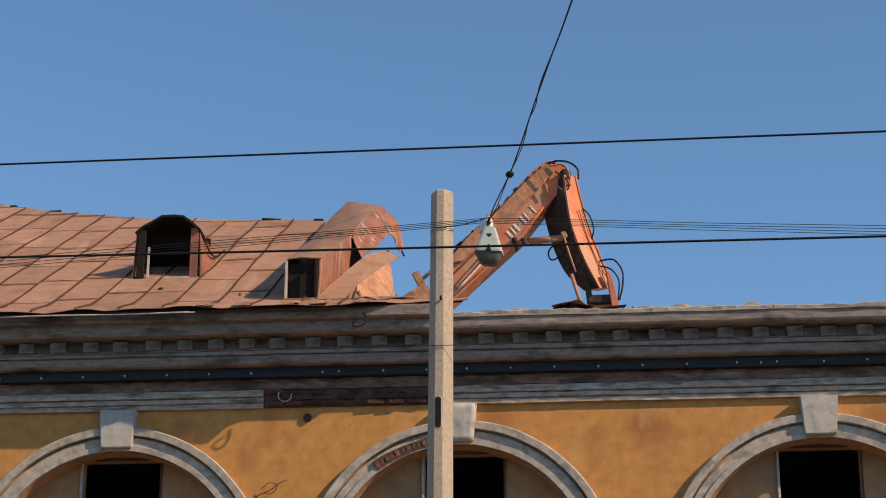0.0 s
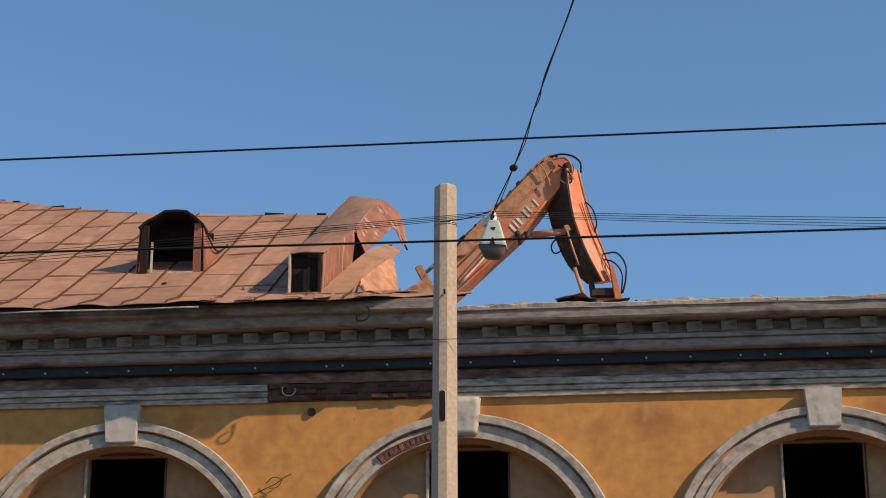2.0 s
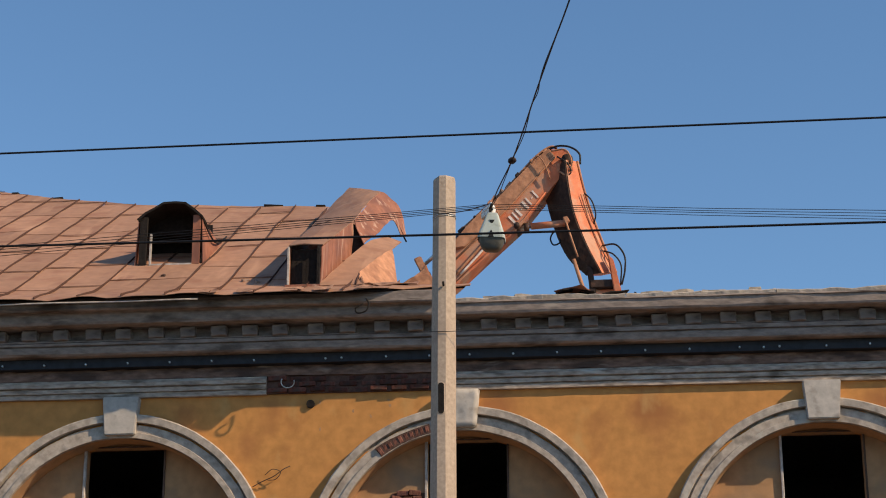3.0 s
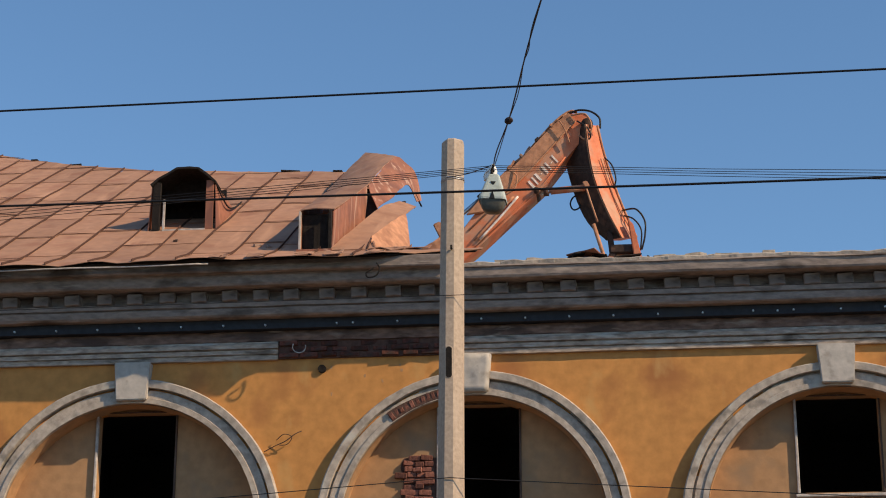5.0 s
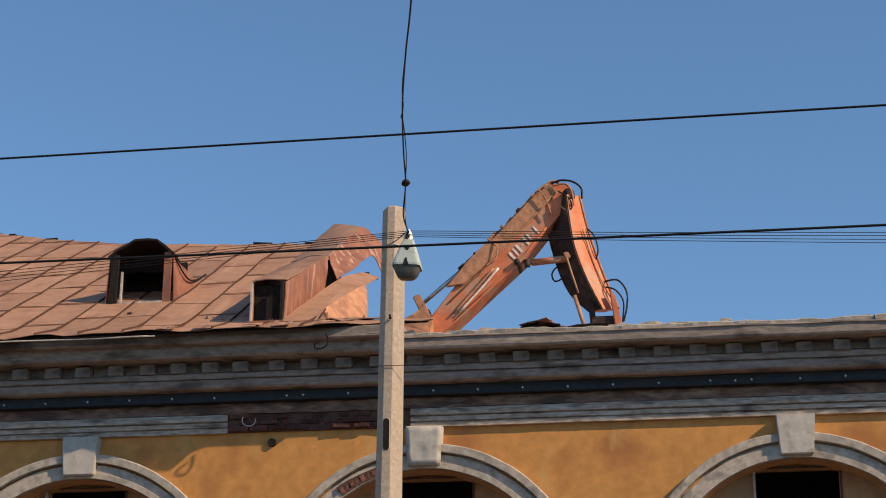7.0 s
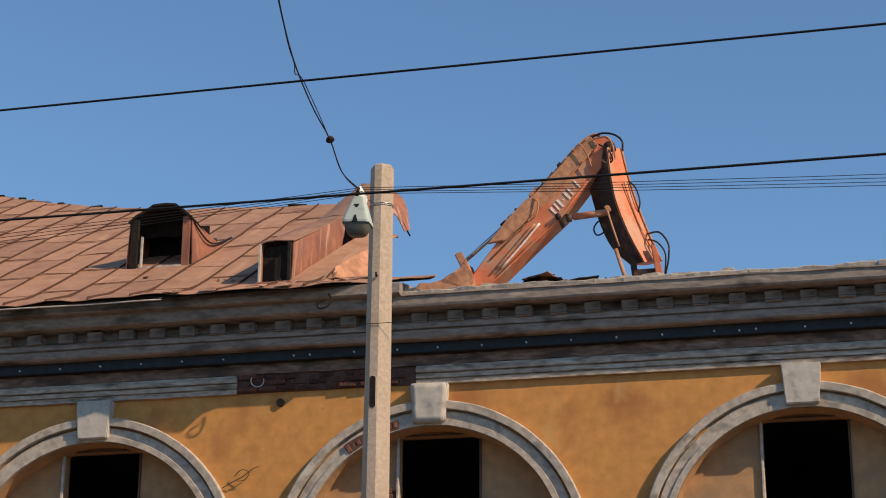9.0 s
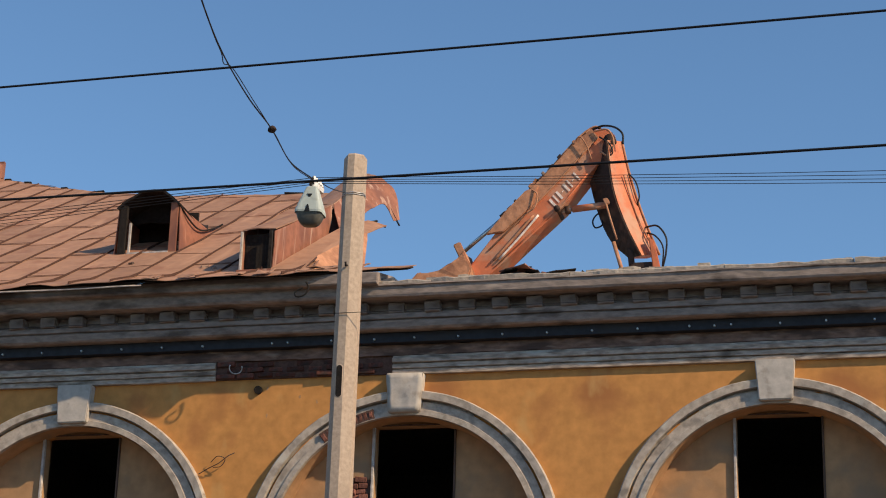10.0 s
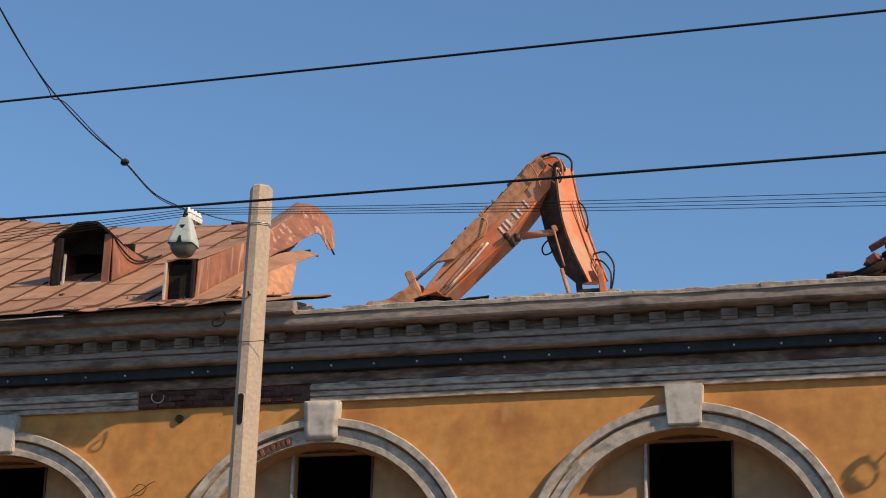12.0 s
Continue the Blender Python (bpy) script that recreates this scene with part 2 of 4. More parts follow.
ARCHES = (-12.80, -8.50, -4.215, 0.0, 4.36, 8.68)
SPRING, R_IN, R_OUT, SILL = 6.1, 1.61, 1.90, 4.6


def arch_wall():
    """The front wall: strips over and between the arched openings."""
    bm = bmesh.new()
    marks = {WEST, EAST}
    for c in ARCHES:
        for k in range(33):
            marks.add(round(c - R_IN * math.cos(math.pi * k / 32), 4))
    marks = sorted(marks)

    def low(x):
        for c in ARCHES:
            if abs(x - c) <= R_IN + 1e-3:
                return SPRING + math.sqrt(max(0.0, R_IN ** 2 - (x - c) ** 2))
        return None

    for a, b in zip(marks, marks[1:]):
        if any(abs((a + b) / 2 - c) < R_IN for c in ARCHES):
            prism([(a, low(a)), (b, low(b)), (b, 8.9), (a, 8.9)], 0.0, 0.40, bm)
        else:
            prism([(a, SILL), (b, SILL), (b, 8.9), (a, 8.9)], 0.0, 0.40, bm)
    prism([(WEST, 0.0), (EAST, 0.0), (EAST, SILL), (WEST, SILL)], 0.0, 0.40, bm)
    bmesh.ops.remove_doubles(bm, verts=bm.verts[:], dist=0.0005)
    return bm


part("facade_wall", arch_wall(), OCHRE, house, "cracked ochre yellow plaster")


def archivolt(c, prof=()):
    """A moulded band round an arch, running down its sides."""
    prof = prof or [(R_IN - 0.006, 0.025), (R_IN - 0.006, -0.065), (R_IN + 0.06, -0.065), (R_IN + 0.066, -0.045), (R_IN + 0.162, -0.045), (R_IN + 0.16, 0.0),
            (R_IN + 0.19, 0.0), (R_IN + 0.193, -0.095), (R_OUT - 0.015, -0.10), (R_OUT, -0.085), (R_OUT, 0.05)]
    bm = bmesh.new()
    steps = [(-1, SILL)] + [(k, None) for k in range(49)] + [(1, SILL)]
    rings = []
    for k, z in steps:
        ring = []
        for r, y in prof:
            if z is not None:
                x, zz = c + (-r if k < 0 else r), z
            else:
                a = math.pi * (1 - k / 48)
                x, zz = c + r * math.cos(a), SPRING + r * math.sin(a)
            n = noise.noise_vector((x * 5, y * 20, zz * 5))
            ring.append(bm.verts.new((x + n.x * 0.006, y + n.y * 0.006, zz + n.z * 0.006)))
        rings.append(ring)
    for p, q in zip(rings, rings[1:]):
        for i in range(1, len(prof)):
            bm.faces.new((p[i - 1], p[i], q[i], q[i - 1]))
    return bm


def niche(c):
    """The thinner wall inside an arch, with a window hole in it."""
    w, z0, z1 = 0.485, 6.483, 7.655
    left, c = c, c + (0.05 if c == 0.0 else 0.0)
    bm = bmesh.new()
    xs, zs = (left - 1.75, c - w, c + w, left + 1.75), (SILL, z0, z1, 8.2)
    for y in (0.282, 0.419):
        v = [[bm.verts.new((x, y, z)) for z in zs] for x in xs]
        for i in range(3):
            for j in range(3):
                if (i, j) != (1, 1):
                    bm.faces.new((v[i][j], v[i + 1][j], v[i + 1][j + 1], v[i][j + 1]))
    bm.verts.ensure_lookup_table()
    near, far = bm.verts[:16], bm.verts[16:]
    hole = (5, 9, 10, 6)
    for k in range(4):
        p, q = hole[k - 1], hole[k]
        bm.faces.new((near[p], near[q], far[q], far[p]))
    ob = part("niche_wall", bm, NICHE, house)
    fr = part("window_frame", box(c - w - 0.035, c - w - 0.002, 0.24, 0.39, z0 - 0.02, z1, 0.006), PALEWOOD, house, "pale weathered frame of an empty window")
    part("jamb", box(c + w + 0.002, c + w + 0.025, 0.255, 0.39, z0 - 0.02, z1, 0.005), OLDWOOD, fr)
    part("head", box(c - w - 0.045, c + w + 0.025, 0.245, 0.39, z1 + 0.002, z1 + 0.014, 0.003), OLDWOOD, fr)
    part("sill", box(c - w - 0.06, c + w + 0.05, 0.22, 0.41, z0 - 0.06, z0 - 0.022, 0.008), PALEWOOD, fr)
    return ob


for c in ARCHES:
    part("archivolt", archivolt(c), TRIM, house, "peeling grey-white moulded arch band")
    bm = prism([(c - 0.19, 7.725), (c + 0.19, 7.725), (c + 0.228, 8.205), (c - 0.228, 8.205)], -0.135, 0.02)
    bmesh.ops.bevel(bm, geom=bm.edges[:], offset=0.012, segments=2, affect="EDGES")
    if c == 0.0:
        bmesh.ops.subdivide_edges(bm, edges=[e for e in bm.edges if e.calc_length() > 0.1], cuts=7, use_grid_fill=True)
        rough(bm, 0.016, 8, (0.4, 1, 0.4))
        for f in bm.faces:
            f.smooth = True
    part("keystone", bm, STONE, house, "flaking grey keystone over an arch" if c == 0.0 else "chipped grey keystone over an arch")
    part("reveal", archivolt(c, [(R_IN - 0.012, 0.285), (R_IN - 0.012, 0.15), (R_IN - 0.012, -0.01)]), NICHE, house, "brown plaster on the depth of the arch")
    niche(c)

# side walls, back wall, floors and ceiling, unseen, added to keep the rooms dark
part("side_wall", box(WEST, WEST + 0.4, 0.401, BACK, 0, 8.9), OCHRE, house)
part("side_wall", box(EAST - 0.4, EAST, 0.401, BACK, 0, 8.9), OCHRE, house)
part("back_wall", box(WEST + 0.4, EAST - 0.4, BACK - 0.4, BACK, 0, 8.9), DARKROOM, house)
part("upper_floor", box(WEST + 0.4, EAST - 0.4, 0.505, BACK - 0.4, 4.2, 4.5), DARKROOM, house)
part("attic_floor", box(WEST + 0.4, EAST - 0.4, 0.505, BACK - 0.4, 8.55, 8.898), DARKROOM, house)
for x in (-6.4, -2.1, 2.15, 6.45):
    part("cross_wall", box(x - 0.1, x + 0.1, 0.505, BACK - 0.4, 4.5, 8.55), DARKROOM, house)

# cornice, dentils, steel beam, architrave
prof = [(0.45, 8.905), (0.45, 9.185), (-0.55, 9.185), (-0.555, 9.168), (-0.535, 9.160), (-0.53, 9.06), (-0.515, 9.035), (-0.48, 9.028), (-0.225, 9.032), (-0.225, 8.90), (-0.30, 8.893), (-0.335, 8.885),
        (-0.335, 8.822), (-0.30, 8.815), (-0.30, 8.803), (-0.325, 8.797), (-0.315, 8.722), (-0.29, 8.700), (-0.002, 8.698), (-0.002, 8.905)]
cornice = part("cornice", run_x(prof, WEST, EAST, 0.18, 0.010, 2.3), CORNICE, house, "weathered brown-grey cornice with flaking paint")
dent = bmesh.new()
box(-0.095, 0.095, -0.13, 0.13, -0.066, 0.066, bm=dent)
bmesh.ops.bevel(dent, geom=dent.edges[:], offset=0.010, segments=1, affect="EDGES")
bmesh.ops.subdivide_edges(dent, edges=[e for e in dent.edges if e.calc_length() > 0.08], cuts=3, use_grid_fill=True)
rough(dent, 0.010, 11)
first = part("dentil", dent, CORNICE, cornice)
rng = random.Random(4)
places = [-2.58 - 0.396 * k for k in range(31)] + [-2.20, -1.77, -1.36, -0.94, -0.52, -0.08] + [0.36 + 0.415 * k for k in range(30)]
for i, x in enumerate(places):
    ob = first if i == 0 else new("dentil", first.data)
    ob.parent = cornice
    worn = rng.random() < 0.2
    ob.location = (x + rng.uniform(-0.012, 0.012), -0.258 + (0.05 if worn else rng.uniform(0, 0.03)), 8.957 + rng.uniform(-0.008, 0.0))
    ob.rotation_euler = (rng.uniform(-0.03, 0.03), rng.uniform(-0.03, 0.03), rng.uniform(-0.05, 0.05))

channel = [(-0.002, 8.575), (-0.175, 8.575), (-0.175, 8.696), (-0.002, 8.696), (-0.002, 8.686), (-0.165, 8.686), (-0.165, 8.585), (-0.002, 8.585)]
beam = part("steel_beam", run_x(channel, WEST, EAST, 1.0, 0.002), BEAM, house, "dark blue steel channel bolted along the facade")
bolt = bmesh.new()
bmesh.ops.create_cone(bolt, cap_ends=True, segments=8, radius1=0.014, radius2=0.011, depth=0.03, matrix=Matrix.Translation((0, -0.188, 0)) @ Matrix.Rotation(radians(90), 4, "X"))
first = part("bolt", bolt, ZINC, beam, "small bright bolt head")
spots = [-2.55 - 0.529 * k for k in range(23)] + [-1.66, -1.46, -0.91, -0.375] + [0.12 + 0.5355 * k for k in range(6)] + [3.40, 3.69, 3.88, 4.44, 4.96, 5.5, 6.05, 6.6, 7.15, 7.7, 8.25, 8.8, 9.35]
for i, x in enumerate(spots):
    ob = first if i == 0 else new("bolt", first.data)
    ob.parent = beam
    ob.location = (x, 0, 8.617 + rng.uniform(-0.005, 0.005))

FRIEZE = material("bare_sooty_frieze", (0.20, 0.125, 0.095), 0.95, grain=11, spread=0.45, stain=(0.085, 0.055, 0.045), stain_scale=3.5, stain_at=0.50,
                  bump=0.8, stretch=(0.6, 1.2, 1.6), streak=(0.31, 0.235, 0.19), streak_at=0.60, streak_stretch=(2.5, 9, 12))
part("frieze", run_x([(-0.001, 8.446), (-0.060, 8.446), (-0.075, 8.50), (-0.065, 8.573), (-0.001, 8.573)], WEST, EAST, 0.09, 0.016, 5.0), FRIEZE, house, "crumbling brown frieze under the steel beam")
moulding = [(-0.001, 8.212), (-0.055, 8.212), (-0.058, 8.262), (-0.035, 8.266), (-0.035, 8.278), (-0.068, 8.282), (-0.072, 8.328), (-0.042, 8.333), (-0.042, 8.345), (-0.085, 8.352), (-0.09, 8.40), (-0.06, 8.418), (-0.05, 8.444), (-0.001, 8.444)]
part("architrave", run_x(moulding, WEST, -2.41, 0.15, 0.006), ARCHITRAVE, house, "grey stepped moulding, broken off at its end")
part("architrave", run_x(moulding, -0.17, EAST, 0.15, 0.006), ARCHITRAVE, house, "grey stepped moulding, broken off at its end")


def brick_mesh(w, d, h):
    bm = bmesh.new()
    bmesh.ops.create_cube(bm, size=1, matrix=Matrix.Diagonal((w, d, h, 1)))
    bmesh.ops.bevel(bm, geom=bm.edges[:], offset=0.006, segments=1, affect="EDGES")
    return bm


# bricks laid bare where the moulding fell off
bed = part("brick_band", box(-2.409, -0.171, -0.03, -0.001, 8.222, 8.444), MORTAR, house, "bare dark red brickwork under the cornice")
first = part("brick", brick_mesh(0.24, 0.06, 0.062), DARKBRICK, bed)
count = 0
for row in range(3):
    x = -2.40 + (0.125 if row % 2 else 0.0)
    while x < -0.30:
        if count and rng.random() < 0.14:
            x += 0.252
            continue
        ob = first if count == 0 else new("brick", first.data)
        ob.parent = bed
        ob.location = (x + 0.125, -0.028 + rng.uniform(-0.022, 0.026), 8.26 + row * 0.0735 + rng.uniform(-0.006, 0.006))
        ob.scale = (rng.uniform(0.7, 1.0), 1, rng.uniform(0.8, 1.02))
        ob.rotation_euler = (rng.uniform(-0.1, 0.1), rng.uniform(-0.03, 0.03), rng.uniform(-0.10, 0.10))
        count += 1
        x += 0.252

# bricks laid bare in the niche and in the arch band
outline = [(-0.90 + 0.07 * noise.noise((z * 5, 1, 0)) + 0.10 * max(0.0, z - 6.75), z) for z in [6.05 + 0.06 * k for k in range(17)]]
bare = part("bare_patch", prism(outline + [(-0.47, 7.01), (-0.47, 6.05)], 0.274, 0.281), MORTAR, house, "bare red brickwork where plaster fell off")
first = part("brick", brick_mesh(0.235, 0.05, 0.06), BRICK, bare)
count = 0
for row in range(14):
    z = 6.09 + row * 0.07
    x = -0.49 + rng.uniform(-0.06, 0.0)
    while x > -0.84 + 0.10 * max(0.0, z - 6.75):
        w = rng.choice((0.45, 0.6, 0.95))
        if rng.random() > 0.05:
            ob = first if count == 0 else new("brick", first.data)
            ob.parent = bare
            ob.location = (x - 0.118 * w, 0.266 + rng.uniform(-0.02, 0.02), z + rng.uniform(-0.012, 0.012))
            ob.rotation_euler = (rng.uniform(-0.30, 0.30), rng.uniform(-0.10, 0.10), rng.uniform(-0.22, 0.22))
            ob.scale = (w * rng.uniform(0.95, 1.08), 1, rng.uniform(1.0, 1.2))
            count += 1
        x -= 0.245 * w
steps = [radians(103 + 1.6 * k) for k in range(16)]
bm = prism([((R_IN + 0.002) * math.cos(a), SPRING + (R_IN + 0.002) * math.sin(a)) for a in steps]
           + [((R_IN + 0.125 + 0.012 * math.sin(9 * a)) * math.cos(a), SPRING + (R_IN + 0.125 + 0.012 * math.sin(9 * a)) * math.sin(a)) for a in steps[::-1]], -0.069, -0.03)
part("broken_band", bm, MORTAR, house, "dark gap where the arch band broke off")
first = part("arch_brick", brick_mesh(0.05, 0.03, 0.09), BRICK, house, "bare brick in the broken arch band")
for k in range(10):
    a = radians(104.5 + k * 2.35 + rng.uniform(-0.3, 0.3))
    ob = first if k == 0 else new("arch_brick", first.data)
    ob.parent = house
    ob.location = ((R_IN + 0.06) * math.cos(a), -0.066 + rng.uniform(0, 0.012), SPRING + (R_IN + 0.06) * math.sin(a))
    ob.rotation_euler = (rng.uniform(-0.1, 0.1), math.pi / 2 - a + math.pi + rng.uniform(-0.15, 0.15), 0)
    ob.scale = (rng.uniform(0.7, 1.0), 1, rng.uniform(0.7, 1.05))

# small fittings on the facade
bm = tube([(-2.14 + 0.082 * math.cos(a), -0.09 - 0.02 * math.sin(a), 8.355 + 0.070 * math.sin(a)) for a in (math.pi + math.tau * k / 22 for k in range(-2, 13))], 0.007)
part("iron_ring", bm, ZINC, house, "rusty iron ring hanging from the bricks")
bm = bmesh.new()
bmesh.ops.create_cone(bm, cap_ends=True, segments=14, radius1=0.052, radius2=0.05, depth=0.05, matrix=Matrix.Translation((-1.86, -0.012, 8.085)) @ Matrix.Rotation(radians(90), 4, "X"))
part("pipe_end", bm, SOOT_AND_SHADE, house, "dark round pipe end in the wall")
# Wires added to make a shadow-like scribble on the wall.
bm = tube(curve([(-2.55, -0.02, 7.06), (-2.42, -0.05, 7.12), (-2.28, -0.09, 7.17), (-2.16, -0.11, 7.25), (-2.08, -0.10, 7.29)], 5), 0.006)
tube(curve([(-2.40, -0.03, 7.20), (-2.30, -0.08, 7.26), (-2.20, -0.09, 7.22), (-2.26, -0.06, 7.14), (-2.36, -0.05, 7.13)], 5), 0.005, bm=bm)
part("loose_wire", bm, OLDWOOD, house, "twisted wire added to draw a shadow-like scribble on the plaster")

# Unseen ring and arm, added only to throw a looped shadow on the wall.
ring = []
for k in range(21):
    t = math.tau * k / 20
    ring.append((8.49 + 0.17 * math.cos(t) * 0.94 - 0.10 * math.sin(t) * 0.35, -0.9, 8.64 + 0.15 * math.sin(t) + 0.17 * math.cos(t) * 0.35))
bm = tube(ring, [0.036 if 3 < k < 14 else 0.014 for k in range(21)], 8)
tube([(8.62, -0.9, 8.74), (8.85, -0.9, 8.98), (9.05, -0.62, 9.12)], 0.012, 6, bm)
part("iron_bracket", bm, SOOT_AND_SHADE, house, "unseen ring added under the cornice to cast a looped shadow")

# Added loop whose purpose is the small shadow it drops on the plaster.
bm = tube(curve([(-1.10, -0.72, 9.20), (-1.06, -0.74, 9.12), (-1.10, -0.75, 9.03), (-1.20, -0.75, 9.01), (-1.22, -0.75, 9.07), (-1.13, -0.74, 9.13)], 5), [0.010] * 26, 6)
part("hanging_wire", bm, SOOT_AND_SHADE, house, "wire loop added under the eave to cast a small shadow")

pits = random.Random(5)
for k in range(9):
    x, z = pits.uniform(-1.75, -0.35), pits.uniform(7.75, 8.15)
    if min(math.hypot(x - c, z - SPRING) for c in ARCHES) < R_OUT + 0.05:
        continue
    bm = bmesh.new()
    loop = [(x + pits.uniform(0.4, 1) * 0.022 * math.cos(math.tau * q / 9), z + pits.uniform(0.4, 1) * 0.03 * math.sin(math.tau * q / 9)) for q in range(9)]
    prism(loop, -0.0015, 0.002, bm)
    part("plaster_chip", bm, NICHE, house)

# broken mortar coping where the roof is gone
x = -0.35
while x < EAST - 0.1:
    w = rng.uniform(0.7, 1.9)
    h = rng.uniform(0.052, 0.066)
    count = round(w / 0.09)
    front = -0.53 + rng.uniform(-0.012, 0.02)
    rows = []
    for i in range(count + 1):
        px = x + (w - 0.006) * i / count
        n = noise.noise_vector((px * 4.5, 2.0, 1.0))
        m = noise.noise_vector((px * 13, 5.0, 1.0))
        up = 9.187 + h + 0.022 * n.z + 0.012 * m.z
        out = front + 0.02 * n.y + 0.01 * m.y
        rows.append([(px, out, 9.186), (px, out - 0.004, up - 0.018), (px, out + 0.025, up), (px, 0.1, up + 0.012 * n.x), (px, 0.40, up), (px, 0.40, 9.186)])
    b = bmesh.new()
    rings = [[b.verts.new(p) for p in row] for row in rows]
    for p, q in zip(rings, rings[1:]):
        for i in range(6):
            b.faces.new((p[i - 1], p[i], q[i], q[i - 1]))
    b.faces.new(rings[0])
    b.faces.new(rings[-1][::-1])
    part("coping", b, COPING, house)
    x += w

# ---- roof ----
TOP = [(-16, 10.2), (-10.6, 9.4), (-9.8, 8.8), (-8.5, 7.78), (-7.6, 7.15), (-6.9, 6.72), (-5.8, 6.12), (-4.2, 5.75), (-2.6, 5.40), (-2.2, 5.3), (-1.75, 4.0), (-1.45, 1.6), (-1.28, -0.15), (0.2, -0.35)]


def roof_top(x):
    for (a, p), (b, q) in zip(TOP, TOP[1:]):
        if a <= x <= b:
            return p + (q - p) * (x - a) / (b - a)
    return TOP[-1][1]


def roof_z(x, y):
    flat = 9.64 + 0.58 * y if y > -0.1 else 9.582 + 0.41 * (y + 0.1)
    return flat + 0.02 * noise.noise((x * 0.9, y * 0.9, 3.0))


roof = new("roof")
roof.parent = house
roof["label"] = "rusty brown sheet-metal roof with standing seams"
PITCH = 0.545
col = -15.0
k = 0
while col < 0.1:
    x0, x1 = col, min(col + PITCH, 0.16)
    y = -0.86
    offset = rng.uniform(-0.35, 0.55)
    row = 0
    while y < max(roof_top(x0), roof_top(x1)) - 0.02:
        y1 = y + (offset + 0.9 if row == 0 else 1.25)
        grid = []
        for i in range(4):
            f = i / 3
            line = []
            for j in range(7):
                g = j / 6
                xx = x0 + 0.004 + (x1 - x0 - 0.008) * f
                lim = roof_top(xx)
                yy = min(y + (y1 - y + 0.07) * g, lim)
                wav = 0.010 * noise.noise((xx * 3.1, yy * 1.7, 7.0 + k))
                z = roof_z(xx, yy) + wav - 0.004 * math.sin(math.pi * f) + 0.009 * (1 - g)
                if row == 0 and xx > -1.15:
                    yy = max(yy, -0.80 + 0.27 * min(1.0, (xx + 1.15) / 0.8))
                    z = roof_z(xx, yy) + wav
                if row == 0 and j == 0:
                    z += 0.035 * noise.noise((xx * 2.3, 0.0, 5.0)) - 0.01
                    yy += 0.06 * noise.noise((xx * 1.7, 3.0, 5.0))
                line.append((xx, yy, z))
            grid.append(line)
        if max(p[1] for line in grid for p in line) - min(p[1] for line in grid for p in line) > 0.05:
            part("roof_sheet", sheet(grid, 0.006), RUST, roof)
            if row > 0 and max(p[1] for p in grid[0]) > y + 0.2 and rng.random() < 0.6:
                slant = rng.uniform(-0.03, 0.03)
                line = [(p[0], p[1] + slant * (q - 1.5) / 1.5, roof_z(p[0], p[1]) + 0.020) for q, p in enumerate(row_[0] for row_ in grid)]
                part("joint", sheet([[(px, py - 0.006, pz - 0.003), (px, py + 0.006, pz + 0.003)] for px, py, pz in line], 0.006), JOINT, roof)
        y = y1
        row += 1
    pts = []
    yy = -0.84 if x0 < -1.15 else -0.5
    while yy < roof_top(x0):
        pts.append((x0 + 0.035 * noise.noise((yy * 0.9, x0, 1)), yy, roof_z(x0, yy) + 0.012))
        yy += 0.3
    if len(pts) > 2:
        b = bmesh.new()
        rings = [[b.verts.new((px + dx, py, pz + dz)) for dx, dz in ((-0.006, -0.012), (-0.0045, 0.024 + 0.008 * noise.noise((px * 2, py * 3, 4))), (0.0045, 0.024), (0.006, -0.012))] for px, py, pz in pts]
        for p, q in zip(rings, rings[1:]):
            for i in range(4):
                b.faces.new((p[i - 1], p[i], q[i], q[i - 1]))
        b.faces.new(rings[0])
        b.faces.new(rings[-1][::-1])
        part("seam", b, SEAM, roof)
    col += PITCH
    k += 1

# boarding edge, rafters and ridge scraps under the sheets
x = -14.6
while x < -0.7:
    yt = min(roof_top(x) - 0.15, roof_top(x + 0.12) - 0.15)
    if yt > 0.4:
        b = bmesh.new()
        for (ya, yb) in ((-0.12, yt),):
            za, zb = roof_z(x, ya) - 0.13, 9.64 + 0.58 * yb - 0.13
            a = [b.verts.new((x + dx, ya, za + dz)) for dx, dz in ((0, -0.07), (0.12, -0.07), (0.12, 0.06), (0, 0.06))]
            c = [b.verts.new((x + dx, yb, zb + dz)) for dx, dz in ((0, -0.07), (0.12, -0.07), (0.12, 0.06), (0, 0.06))]
            for i in range(4):
                b.faces.new((a[i - 1], a[i], c[i], c[i - 1]))
            b.faces.new(a)
            b.faces.new(c[::-1])
        part("rafter", b, SOOT_AND_SHADE, roof)
    x += 0.95
part("eave_board", run_x([(0.1, 9.172), (-0.64, 9.172), (-0.655, 9.19), (-0.655, 9.30), (-0.62, 9.325), (0.1, 9.50)], WEST + 0.05, -0.25, 0.25, 0.010), CORNICE, roof, "grey weathered board under the eave")
part("sheathing", sheet([[(x, y, roof_z(x, y) - 0.030) for y in (-0.79, -0.45, -0.1, *[0.4 + (roof_top(x) - 0.6) * k / 5 for k in range(6)])] for x in [WEST + 0.1 + 0.4 * k for k in range(34)] + [-1.46]], 0.02), SOOT_AND_SHADE, roof)
part("eave_sheathing", sheet([[(x, y, roof_z(x, y) - 0.032) for y in (-0.74 + 0.25 * min(1.0, max(0.0, x + 1.09) / 0.8), -0.40, -0.2)] for x in (-1.45, -1.09, -0.7, -0.3, 0.08)], 0.02), SOOT_AND_SHADE, roof)
part("wall_plate", box(WEST + 0.2, -0.6, 0.21, 0.4, 9.172, 9.60), SOOT_AND_SHADE, roof)
x = -14.5
